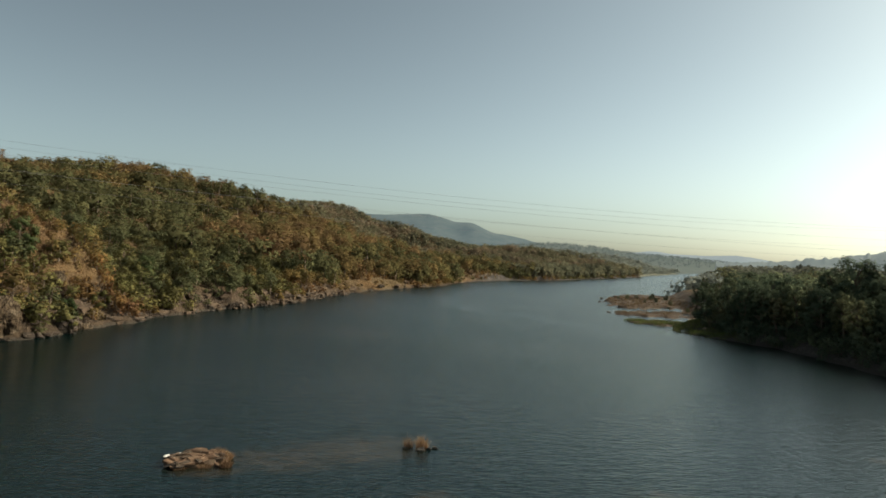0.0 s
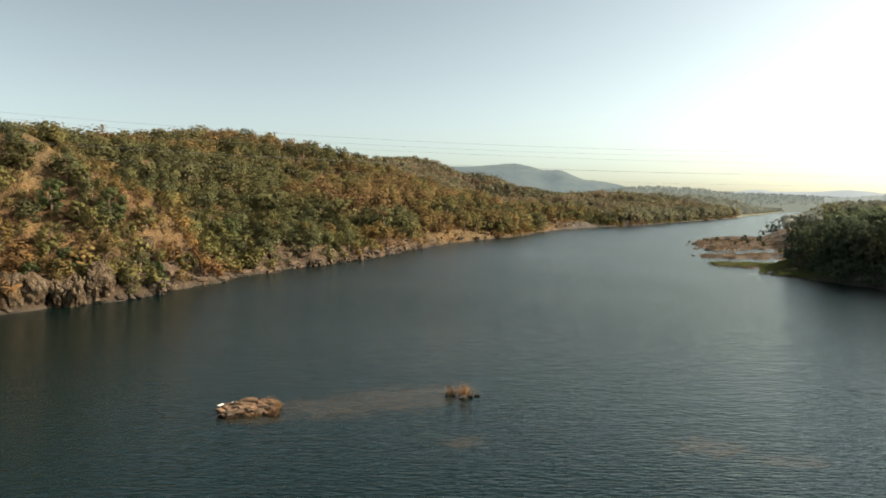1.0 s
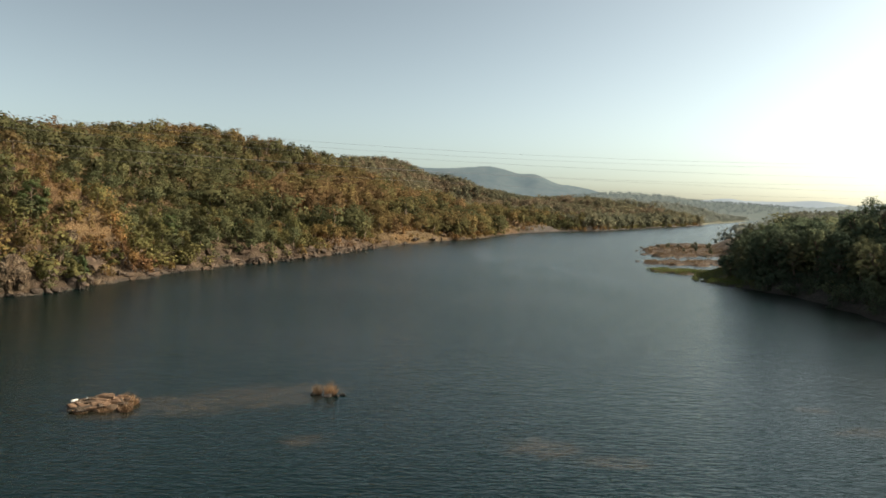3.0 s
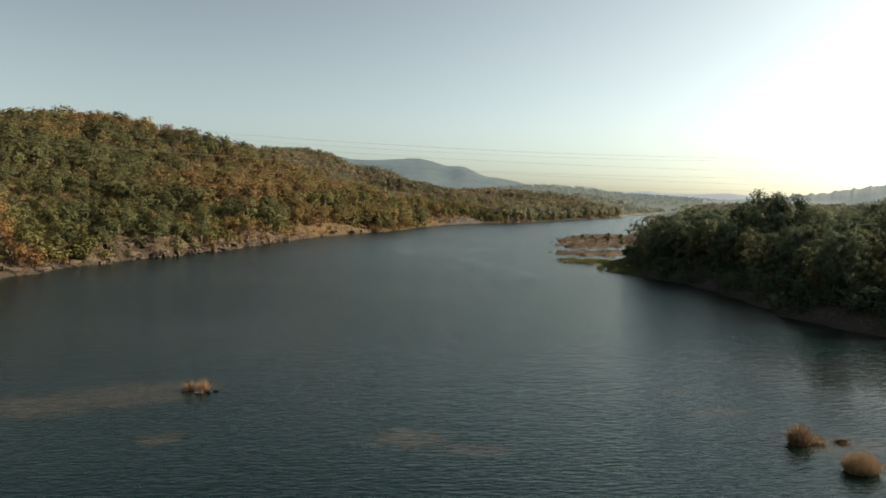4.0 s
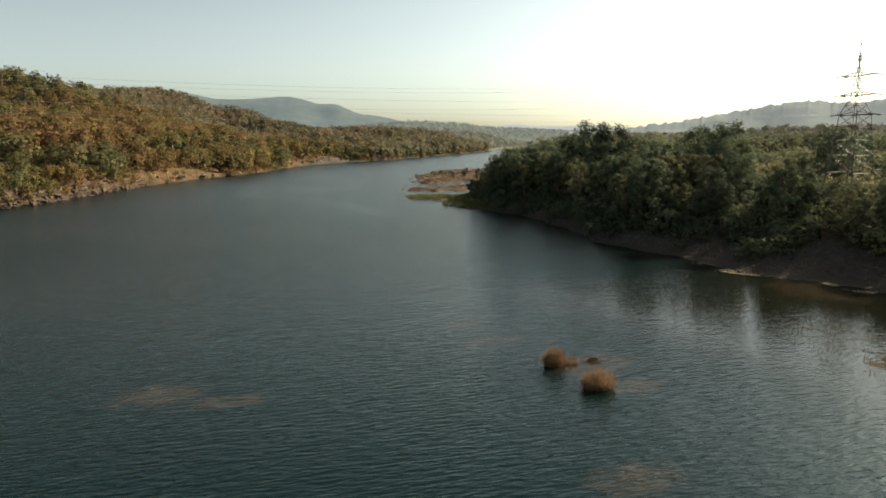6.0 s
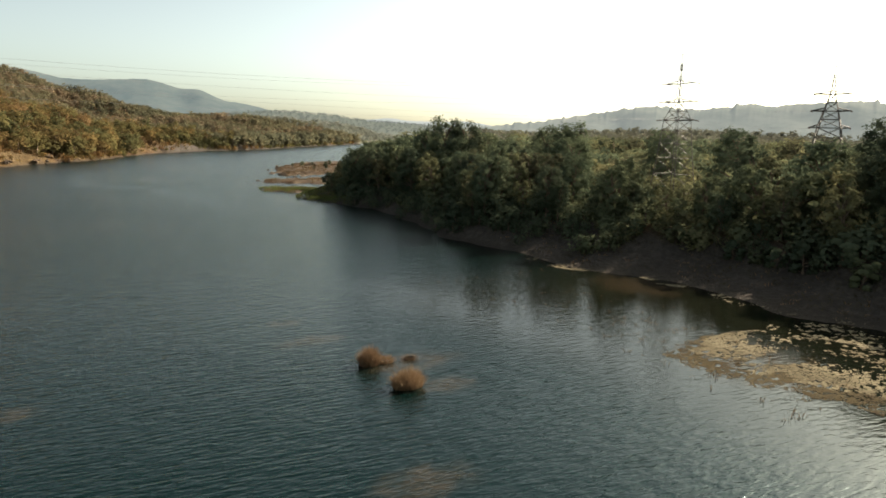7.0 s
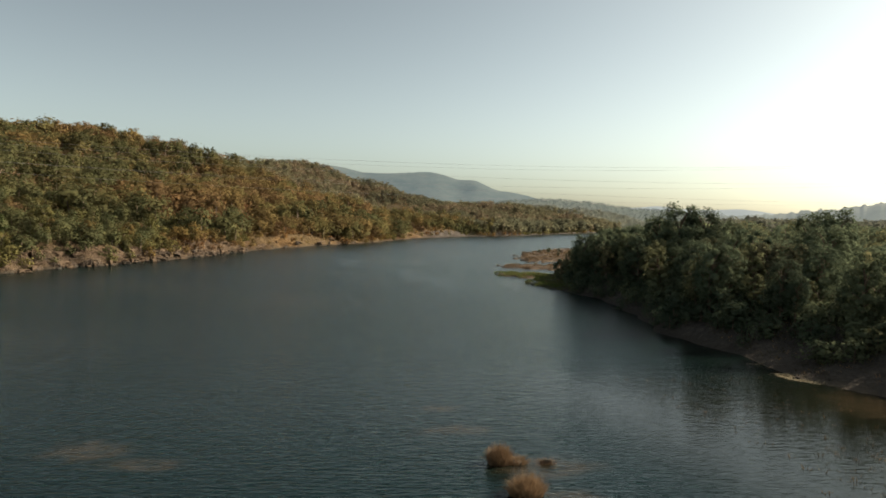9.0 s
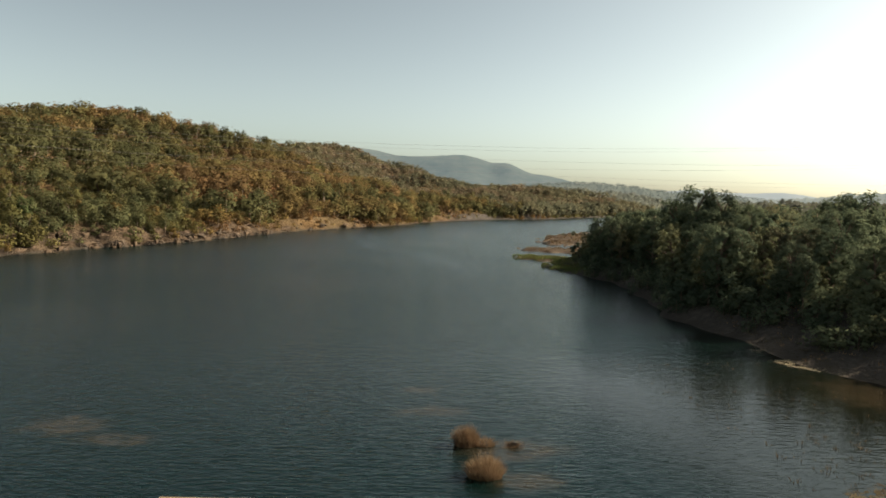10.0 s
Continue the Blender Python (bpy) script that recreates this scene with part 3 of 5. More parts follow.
wx = axis([(-4800, 0), (-400, 400), (-50, 50), (100, 1.2), (400, 50), (4800, 400)])
wy = axis([(-4800, 0), (-400, 400), (20, 50), (100, 1.2), (360, 2.5), (800, 40), (4800, 400)])
WX, WY = np.meshgrid(wx, wy)
j0 = (np.arange(len(wy) - 1)[:, None] * len(wx) + np.arange(len(wx) - 1)[None]).ravel()
water = new("water", quads_mesh("water", np.stack([WX.ravel(), WY.ravel(), 0 * WX.ravel()], axis=1), np.stack([j0, j0 + 1, j0 + len(wx) + 1, j0 + len(wx)], axis=1), [M_WATER]))
shoal_map = 0 * WX
for cx, cy, rx, ry in SHOALS:
    shoal_map = np.maximum(shoal_map, np.clip(1.35 - 1.35 * np.hypot((WX - cx) / rx, (WY - cy) / ry) + 0.25 * wobble(WX, WY, 5, 12), 0, 1))
gust = 0.16 * wobble(WX, WY, 90, 14) * (WY < 400)
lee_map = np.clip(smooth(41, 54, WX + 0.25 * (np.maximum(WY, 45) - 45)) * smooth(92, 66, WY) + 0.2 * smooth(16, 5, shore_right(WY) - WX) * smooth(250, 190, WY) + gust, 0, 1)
drift = np.interp(WY, [170, 179, 199, 214, 232, 251, 290, 340], [37, 36, 33.5, 28.4, 20.3, 6.5, 2, 2])
slick_map = np.exp(-((WX - drift - 3 * wobble(WX, WY, 60, 15)) / 4.5) ** 2) * smooth(165, 185, WY) * smooth(345, 300, WY)
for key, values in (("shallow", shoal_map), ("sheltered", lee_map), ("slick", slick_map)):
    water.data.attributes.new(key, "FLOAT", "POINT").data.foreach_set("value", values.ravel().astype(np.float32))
tagged(water, "wide dark teal river with fine ripples", "river", kind="structure")

# distant mountains: azimuth and elevation of the crest, in degrees
def far_range(name, crest, dist, mat, label, seed, tufts=2.2, count=420):
    rng = np.random.default_rng(seed)
    c = np.array(crest, dtype=float)
    az = np.linspace(c[0, 0], c[-1, 0], count)
    el = np.interp(az, c[:, 0], c[:, 1])
    k = np.ones(9) / 9
    el = np.convolve(np.pad(el, 4, mode="edge"), k, "valid")
    top = EYE_Z + dist * np.tan(np.radians(el)) 
    trees = np.convolve(np.pad(np.abs(rng.normal(size=len(az))), 2, mode="edge"), (0.15, 0.3, 0.35, 0.3, 0.15), "valid") * tufts * (1 if dist < 4400 else 0.5)
    rows = []
    for f, r in ((0.0, 0.80), (0.15, 0.86), (0.45, 0.92), (0.8, 0.97), (1.0, 1.0), (0.5, 1.05), (0.0, 1.1)):
        rr = dist * r * (1 + 0.010 * np.sin(az * 0.9 + f * 5) * (f < 1))
        z = np.convolve(np.pad(top, 7, mode="edge"), np.ones(15) / 15, "valid") * f + (trees if f == 1 else 0) + (0 if f in (0.0, 1.0) else 1) * (5 * np.sin(az * 1.3 + 4 * f) + 3 * np.sin(az * 2.9 + 9 * f))
        rows.append(np.stack([rr * np.sin(np.radians(az)), rr * np.cos(np.radians(az)), z - (2 if f == 0 else 0)], axis=1))
    V = np.concatenate(rows)
    n = len(az)
    i = (np.arange(len(rows) - 1)[:, None] * n + np.arange(n - 1)[None]).ravel()
    ob = new(name, quads_mesh(name, V, np.stack([i, i + 1, i + n + 1, i + n], axis=1), [mat], None, True))
    return tagged(ob, label, "mountain", kind="structure")


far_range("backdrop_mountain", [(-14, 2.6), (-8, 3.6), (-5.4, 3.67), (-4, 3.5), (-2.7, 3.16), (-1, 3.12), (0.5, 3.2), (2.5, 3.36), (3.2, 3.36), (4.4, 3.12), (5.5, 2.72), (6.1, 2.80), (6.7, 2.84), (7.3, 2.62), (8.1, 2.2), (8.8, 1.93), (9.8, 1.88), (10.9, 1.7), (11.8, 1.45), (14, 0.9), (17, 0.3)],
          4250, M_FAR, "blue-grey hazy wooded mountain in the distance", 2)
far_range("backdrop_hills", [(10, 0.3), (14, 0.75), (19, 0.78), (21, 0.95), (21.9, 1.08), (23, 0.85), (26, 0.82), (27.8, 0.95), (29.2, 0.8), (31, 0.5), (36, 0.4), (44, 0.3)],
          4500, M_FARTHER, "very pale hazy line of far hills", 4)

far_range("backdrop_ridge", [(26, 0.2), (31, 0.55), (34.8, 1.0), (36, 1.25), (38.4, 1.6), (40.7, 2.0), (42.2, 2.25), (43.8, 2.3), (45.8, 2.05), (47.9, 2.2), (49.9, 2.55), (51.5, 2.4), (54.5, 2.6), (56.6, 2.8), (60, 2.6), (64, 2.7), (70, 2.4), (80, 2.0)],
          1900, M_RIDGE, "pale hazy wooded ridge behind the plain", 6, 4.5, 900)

# ---------------------------------------------------------------- woods
# low, light trees for the woods: a few shapes in each size
LOW = [grow_tree(100 + i, 6.0, 3.2, 0.36, 10, 150, 0.38, 3, True) for i in range(8)]
TINY = [grow_tree(120 + i, 6.0, 3.3, 0.26, 7, 46, 0.62, 3, True) for i in range(6)]
AFAR = [grow_tree(130 + i, 6.0, 3.4, 0.18, 7, 34, 0.72, 3, True) for i in range(6)]
MID = [grow_tree(140 + i, 6.3, 2.9, 0.34, 12, 280, 0.28, 3, True) for i in range(8)]
SHRUB = [grow_tree(160 + i, 3.2, 2.0, 0.04, 9, 100, 0.28, 3, True) for i in range(6)]
BRUSH = [grow_tree(170 + i, 3.2, 2.0, 0.04, 12, 190, 0.20, 3, True) for i in range(6)]
SCRUB = [grow_tree(180 + i, 3.4, 2.3, 0.05, 7, 36, 0.50, 3, True) for i in range(6)]


def wood(name, label, spots, shapes, leaf, seed):
    """One joined wood: spots of (x, y, z, scale) on shapes."""
    rng = np.random.default_rng(seed)
    pick = rng.integers(0, len(shapes), len(spots))
    VV, QQ, II, SS, OO, NN, n = [], [], [], [], [], [], 0
    for k, (trunk, crown) in enumerate(shapes):
        sp = spots[pick == k]
        if not len(sp):
            continue
        V, Q = join([trunk, crown])
        idx = np.concatenate([np.zeros(len(trunk[1]), int), np.ones(len(crown[1]), int)])
        a = rng.uniform(0, 2 * math.pi, len(sp))
        ca, sn = np.cos(a)[:, None], np.sin(a)[:, None]
        wide = (sp[:, 3] * rng.uniform(1.0, 1.55, len(sp)))[:, None]
        x = (V[None, :, 0] * ca - V[None, :, 1] * sn) * wide + sp[:, 0:1]
        y = (V[None, :, 0] * sn + V[None, :, 1] * ca) * wide + sp[:, 1:2]
        z = V[None, :, 2] * sp[:, 3:4] + sp[:, 2:3]
        VV.append(np.stack([x, y, z], axis=2).reshape(-1, 3))
        QQ.append((Q[None] + (np.arange(len(sp)) * len(V))[:, None, None]).reshape(-1, 4) + n)
        II.append(np.tile(idx, len(sp)))
        out, own = crown_directions(crown[0], len(crown[1]))
        stem = trunk[0] * np.array((1, 1, 0)) + 1e-4
        stem /= np.linalg.norm(stem, axis=1)[:, None]
        for store, d in ((OO, np.concatenate([stem, out])), (NN, np.concatenate([stem, own]))):
            dx, dy = d[None, :, 0] * ca - d[None, :, 1] * sn, d[None, :, 0] * sn + d[None, :, 1] * ca
            store.append(np.stack([dx, dy, np.broadcast_to(d[None, :, 2], dx.shape)], axis=2).reshape(-1, 3))
        SS.append(np.repeat(rng.random(len(sp)), len(V)))
        n += len(sp) * len(V)
    # far trunks share the haze-paled leaf colour
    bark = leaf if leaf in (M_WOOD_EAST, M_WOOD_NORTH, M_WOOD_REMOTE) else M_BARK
    me = quads_mesh(name, np.concatenate(VV), np.concatenate(QQ), [bark, leaf], np.concatenate(II))
    canopy = 0.0 if any(shapes is k for k in (MID, SHRUB, BRUSH)) else 0.75
    soft_crown(me, np.concatenate(OO) + np.array((0, 0, canopy)), np.concatenate(NN))
    me.attributes.new("own_shade", "FLOAT", "POINT").data.foreach_set("value", np.concatenate(SS).astype(np.float32))
    return tagged(new(name, me), label, "woodland", kind="stuff")


def scatter(seed, x0, x1, y0, y1, gap, keep):
    """Uneven spots about gap metres apart where keep(x, y) is true."""
    rng = np.random.default_rng(seed)
    xs, ys = np.meshgrid(np.arange(x0, x1, gap), np.arange(y0, y1, gap))
    x = (xs + rng.uniform(-0.5, 0.5, xs.shape) * gap).ravel()
    y = (ys + rng.uniform(-0.5, 0.5, xs.shape) * gap).ravel()
    m = keep(x, y) & (x < 60 + 1.9 * y) & (x > -80 - 0.9 * y)
    x, y = x[m], y[m]
    z = land(x, y)
    # thinner on the slopes turned away from the river
    back = np.zeros(len(x), bool)
    if gap > 4:
        for f in np.linspace(0.35, 0.97, 14):
            back |= land(x * f, y * f) > 20 + (z + 9 - 20) * f + 3
    m = ~back | (rng.random(len(x)) < 0.3)
    return x[m], y[m], z[m]


def clearing(x, y):
    """Open dry slopes on the spur and on the hill's front."""
    g = np.exp(-(((x + 116) / 16) ** 2 + ((y - 178) / 14) ** 2))
    g = np.maximum(g, 0.95 * np.exp(-(((x + 78) / 22) ** 2 + ((y - 345) / 30) ** 2)))
    g = np.maximum(g, 0.7 * np.exp(-(((x + 135) / 14) ** 2 + ((y - 172) / 10) ** 2)))
    g = np.maximum(g, 0.8 * np.exp(-(((x + 109) / 13) ** 2 + ((y - 160) / 12) ** 2)))
    return g + 0.30 * wobble(x, y, 45, 31) + 0.12 * wobble(x, y, 14, 33)


TONES = [("dark green", M_DARK), ("green", M_GREEN), ("olive", M_OLIVE), ("ochre", M_OCHRE), ("russet", M_RUSSET)]
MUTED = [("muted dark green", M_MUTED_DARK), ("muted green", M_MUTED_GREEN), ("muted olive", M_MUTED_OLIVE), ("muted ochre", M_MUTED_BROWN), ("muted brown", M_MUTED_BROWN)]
SHADE = [("dark green", M_SHADE_DARK), ("dull green", M_SHADE_GREEN), ("olive green", M_SHADE_OLIVE), ("olive brown", M_SHADE_BROWN), ("brown", M_SHADE_BROWN)]
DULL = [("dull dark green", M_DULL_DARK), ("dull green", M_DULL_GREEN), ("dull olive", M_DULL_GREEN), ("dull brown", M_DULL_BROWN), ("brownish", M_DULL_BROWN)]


def tones(x, y, z, seed, shift=0.0):
    """Which leaf tone grows where: green in the hollows, ochre and russet on the dry noses."""
    rng = np.random.default_rng(seed)
    v = 0.46 + 0.30 * wobble(x, y, 110, 41) + 0.19 * wobble(x, y, 34, 43) + rng.normal(size=len(x)) * 0.055 + shift
    for cx, cy, r, add in ((-150, 290, 78, -0.44), (-170, 470, 70, -0.24), (-144, 352, 24, -0.30), (-88, 352, 42, 0.24), (-112, 172, 24, 0.18), (-138, 150, 26, -0.20), (-112, 140, 16, -0.18), (-60, 440, 40, 0.12), (-100, 212, 40, -0.36), (-80, 266, 28, -0.24)):
        v = v + add * np.exp(-((x - cx) ** 2 + (y - cy) ** 2) / r ** 2)
    return np.clip((v * 5).astype(int), 0, 4)


def plant(label, x, y, z, size, shapes, seed, shift=0.0, sink=0.1, leaf_all=None, palette=TONES):
    rng = np.random.default_rng(seed + 1)
    sc = size * rng.uniform(0.55, 1.35, len(x)) * np.where(rng.random(len(x)) < 0.1, 1.3, 1.0)
    sc = np.minimum(sc, size * (1.15 if shapes is MID else 1.45))
    if leaf_all:
        return wood("woodland", label, np.stack([x, y, z - sink, sc], axis=1), shapes, leaf_all, seed + 10)
    t = tones(x, y, z, seed, shift)
    for k, (tone, leaf) in enumerate(palette):
        m = t == k
        if m.sum():
            spots = np.stack([x[m], y[m], z[m] - sink, sc[m]], axis=1)
            wood("woodland", f"{tone} {label}", spots, shapes, leaf, seed + 10 + k)


def west_keep(lo, hi, thin):
    return lambda x, y: (inland(x, y)[0] > lo) & (inland(x, y)[0] < hi) & (clearing(x, y) < thin) & (land(x, y) > 1.0) & (inland(x, y)[0] > 9 * bare_bank(y))


x, y, z = scatter(51, -210, -20, 125, 330, 7.6, west_keep(3, 105, 0.72))
plant("dry deciduous trees on the rocky slope", x, y, z, 1.0, MID, 510, 0.0)
x, y, z = scatter(52, -200, -30, 108, 420, 3.3, west_keep(0.3, 60, 1.2))
open_rock = (inland(x, y)[0] < 5) & (y > 192) & (y < 318) & (wobble(x, y, 16, 53) < 0.1)
x, y, z = x[~open_rock], y[~open_rock], z[~open_rock]
open_rock = (inland(x, y)[0] < 3.5) & (y < 146)
x, y, z = x[~open_rock], y[~open_rock], z[~open_rock]
plant("dry scrub on the bank", x, y, z, 0.72, SHRUB, 520, 0.12)
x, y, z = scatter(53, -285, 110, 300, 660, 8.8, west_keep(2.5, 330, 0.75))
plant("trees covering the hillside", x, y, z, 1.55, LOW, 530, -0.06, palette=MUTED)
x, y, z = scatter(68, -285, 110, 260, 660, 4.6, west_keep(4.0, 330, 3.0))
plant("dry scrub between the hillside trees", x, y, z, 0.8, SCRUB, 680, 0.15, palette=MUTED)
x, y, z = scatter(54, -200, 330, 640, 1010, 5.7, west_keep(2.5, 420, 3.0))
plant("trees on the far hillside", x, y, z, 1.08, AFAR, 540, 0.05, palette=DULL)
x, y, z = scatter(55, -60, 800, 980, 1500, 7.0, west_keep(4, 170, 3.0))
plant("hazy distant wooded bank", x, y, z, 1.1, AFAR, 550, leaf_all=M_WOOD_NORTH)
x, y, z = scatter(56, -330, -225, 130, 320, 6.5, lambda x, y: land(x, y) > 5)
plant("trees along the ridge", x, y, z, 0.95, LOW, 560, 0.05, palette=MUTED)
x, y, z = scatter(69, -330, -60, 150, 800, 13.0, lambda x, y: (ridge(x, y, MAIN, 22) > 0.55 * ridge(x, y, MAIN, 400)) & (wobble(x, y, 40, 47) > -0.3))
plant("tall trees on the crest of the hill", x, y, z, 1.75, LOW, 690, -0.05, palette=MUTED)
x, y, z = scatter(62, -60, 330, 330, 960, 3.6, lambda x, y: (inland(x, y)[0] > 0.3) & (inland(x, y)[0] < 8) & ((bare_bank(y) < 0.5) | (wobble(x, y, 12, 63) > 0.75)))
plant("scrub along the water's edge", x, y, z, 0.85, SHRUB, 620, 0.0)
x, y, z = scatter(65, -200, -40, 125, 420, 2.2, lambda x, y: (inland(x, y)[0] > 3) & (clearing(x, y) > 0.45))
plant("golden scrub on the open slope", x, y, z, 0.42, SHRUB, 650, 0.24)
x, y, z = scatter(66, -130, -60, 108, 300, 2.6, lambda x, y: (inland(x, y)[0] > 0.2) & (inland(x, y)[0] < 10) & (wobble(x, y, 10, 67) > np.where(y > 190, 0.35, np.where(y < 146, 0.6, -0.5))))
plant("scrub in the clefts of the cliff", x, y, z + 0.5, 1.05, SHRUB, 660, 0.05)
# leafier trees by the water further up the river
x, y, z = scatter(57, -20, 420, 412, 1000, 5.5, lambda x, y: (inland(x, y)[0] > 3) & (inland(x, y)[0] < 24) & (bare_bank(y) < 0.5))
near = y < 620
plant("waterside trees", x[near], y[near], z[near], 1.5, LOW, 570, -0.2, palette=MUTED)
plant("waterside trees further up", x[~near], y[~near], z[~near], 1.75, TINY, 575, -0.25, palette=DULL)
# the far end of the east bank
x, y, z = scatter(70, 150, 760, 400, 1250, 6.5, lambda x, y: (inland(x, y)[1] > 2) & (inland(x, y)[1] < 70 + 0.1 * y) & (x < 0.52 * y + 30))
plant("haze-paled green trees along the far bank", x, y, z, 1.15, AFAR, 700, leaf_all=M_WOOD_NORTH)
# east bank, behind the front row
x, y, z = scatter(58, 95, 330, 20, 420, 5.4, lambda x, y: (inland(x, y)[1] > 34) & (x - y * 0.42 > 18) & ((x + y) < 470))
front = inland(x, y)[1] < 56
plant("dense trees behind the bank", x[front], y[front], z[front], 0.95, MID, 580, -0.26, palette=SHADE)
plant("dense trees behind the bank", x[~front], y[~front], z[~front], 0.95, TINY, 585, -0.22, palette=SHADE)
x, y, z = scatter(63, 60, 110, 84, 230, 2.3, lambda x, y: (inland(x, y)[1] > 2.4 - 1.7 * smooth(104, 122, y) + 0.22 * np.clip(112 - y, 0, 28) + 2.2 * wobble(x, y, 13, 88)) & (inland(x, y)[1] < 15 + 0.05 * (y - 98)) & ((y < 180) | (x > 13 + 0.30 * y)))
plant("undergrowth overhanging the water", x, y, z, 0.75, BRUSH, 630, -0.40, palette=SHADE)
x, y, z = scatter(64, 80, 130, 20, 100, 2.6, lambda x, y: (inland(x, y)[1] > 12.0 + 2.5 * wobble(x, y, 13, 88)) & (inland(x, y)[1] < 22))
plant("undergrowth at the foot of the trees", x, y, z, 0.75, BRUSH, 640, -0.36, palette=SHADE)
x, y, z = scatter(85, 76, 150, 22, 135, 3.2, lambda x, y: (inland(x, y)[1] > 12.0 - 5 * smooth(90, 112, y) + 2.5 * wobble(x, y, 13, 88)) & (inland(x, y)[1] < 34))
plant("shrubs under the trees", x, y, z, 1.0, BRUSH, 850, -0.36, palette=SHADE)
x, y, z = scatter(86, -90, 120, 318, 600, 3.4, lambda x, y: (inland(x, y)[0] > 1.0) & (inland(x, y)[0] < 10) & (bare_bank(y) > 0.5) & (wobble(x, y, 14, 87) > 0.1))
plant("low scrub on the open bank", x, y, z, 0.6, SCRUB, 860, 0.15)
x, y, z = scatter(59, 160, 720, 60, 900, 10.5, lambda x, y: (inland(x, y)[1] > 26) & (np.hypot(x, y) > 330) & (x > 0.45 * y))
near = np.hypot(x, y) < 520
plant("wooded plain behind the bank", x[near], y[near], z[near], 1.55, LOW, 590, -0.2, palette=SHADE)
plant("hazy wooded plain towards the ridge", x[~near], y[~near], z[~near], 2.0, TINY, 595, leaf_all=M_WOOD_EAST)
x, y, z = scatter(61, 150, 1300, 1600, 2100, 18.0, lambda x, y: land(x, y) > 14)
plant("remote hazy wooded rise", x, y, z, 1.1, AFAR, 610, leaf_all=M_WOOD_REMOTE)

# trees that stand out one by one: trunk and crown
SPECIES = []
for k, (label, leaf, h, spread, clear, clumps, count, size) in enumerate([
        ("tall dark green broadleaf tree on the river bank", M_SHADE_DARK, 15, 5.2, 0.18, 46, 4600, 0.235),
        ("rounded dark green tree on the river bank", M_SHADE_DARK, 11, 4.4, 0.16, 36, 3200, 0.225),
        ("leafy green tree on the river bank", M_SHADE_GREEN, 10, 3.7, 0.18, 32, 2600, 0.22),
        ("olive green half-bare tree on the river bank", M_SHADE_OLIVE, 11, 3.5, 0.25, 28, 1900, 0.22),
        ("brownish olive dry tree on the river bank", M_SHADE_BROWN, 9.5, 3.2, 0.22, 26, 1900, 0.21),
        ("low green bush at the foot of the bank", M_SHADE_GREEN, 4.2, 2.3, 0.04, 16, 1100, 0.25),
        ("russet dry bush on the slope", M_RUSSET, 3.8, 2.2, 0.06, 10, 700, 0.26),
        ("low dark green bush at the foot of the bank", M_SHADE_DARK, 4.4, 2.5, 0.03, 16, 1200, 0.26),
        ("lush green leafy tree on the rocky slope", M_LUSH, 8.0, 3.6, 0.10, 30, 2600, 0.21),
        ("olive green leafy tree on the rocky slope", M_GREEN, 8.0, 3.5, 0.14, 26, 2000, 0.22),
        ("dry olive half-bare tree on the rocky slope", M_OLIVE, 8.5, 3.3, 0.24, 22, 1400, 0.22),
        ("low olive green bush on the rocky slope", M_GREEN, 4.2, 2.4, 0.04, 16, 900, 0.25)]):
    trunk, crown = grow_tree(200 + k, h, spread, clear, clumps, count, size)
    SPECIES.append((label, h, quads_mesh("trunk", *trunk, [M_BARK], None, True), soft_crown(quads_mesh("crown", *crown[:2], [leaf]), crown[2], crown_directions(crown[0], count)[1])))


FIRST = {}


def tree(kind, x, y, height, turn, wide=1.0, group="trees on the river banks"):
    """One tree or bush on the ground at x, y."""
    label, h, trunk, crown = SPECIES[kind]
    z = float(land(np.array([x]), np.array([y]))[0])
    s = height / h
    m = Matrix.LocRotScale((x, y, z - 0.05), Euler((0, 0, turn)), (s * wide, s * wide, s))
    if kind not in FIRST:
        root = new("bush" if h < 5 else "tree")
        under("trunk", trunk, root)
        under("crown", crown, root)
        root.matrix_basis = m
        FIRST[kind] = tagged(root, label, "bush" if h < 5 else "tree", group)
        return root
    src = FIRST[kind]
    ob = copy_thing(src, Matrix.Identity(4))
    ob.matrix_basis = m
    return ob


# front rows of the east bank
rng = np.random.default_rng(77)
tree(0, 91, 163, 18.5, 0.4, 1.1)
tree(0, 96, 159, 17.0, 2.9, 1.05)
tree(1, 87, 166, 15.5, 1.2, 1.05)
tree(1, 91, 156, 13.5, 4.1, 1.0)
tree(1, 84, 188, 11.5, 0.7, 1.0)
tree(2, 80, 190, 8.5, 2.0, 1.0)
tree(0, 104, 161, 14.5, 2.2)
tree(0, 121, 148, 18.5, 4.0, 1.1)
tree(1, 124, 151, 15.5, 1.4, 1.1)
tree(1, 113, 84, 12.5, 1.0, 1.1)
tree(0, 112, 58, 17.0, 3.0, 1.1)
tree(0, 120, 50, 17.5, 5.0, 1.1)
tree(0, 128, 122, 16.5, 0.9, 1.1)
tree(0, 100, 118, 14.5, 2.9, 1.1)
tree(1, 97, 138, 13.5, 1.9, 1.1)
tree(0, 132, 175, 17.0, 5.5, 1.2)
tree(0, 133, 105, 17.0, 1.5, 1.2)
tree(1, 144, 93, 13.0, 4.4, 1.1)
tree(0, 125, 67, 18.5, 2.4, 1.1)
tree(1, 118, 74, 14.0, 3.5, 1.15)
tree(2, 97, 80, 8.5, 0.3)
tree(2, 93, 100, 4.5, 1.3)
tree(1, 107, 283, 9.5, 0.2, 1.1)
tree(1, 120, 300, 9.0, 2.2, 1.1)
tree(3, 143, 351, 9.0, 2.0)
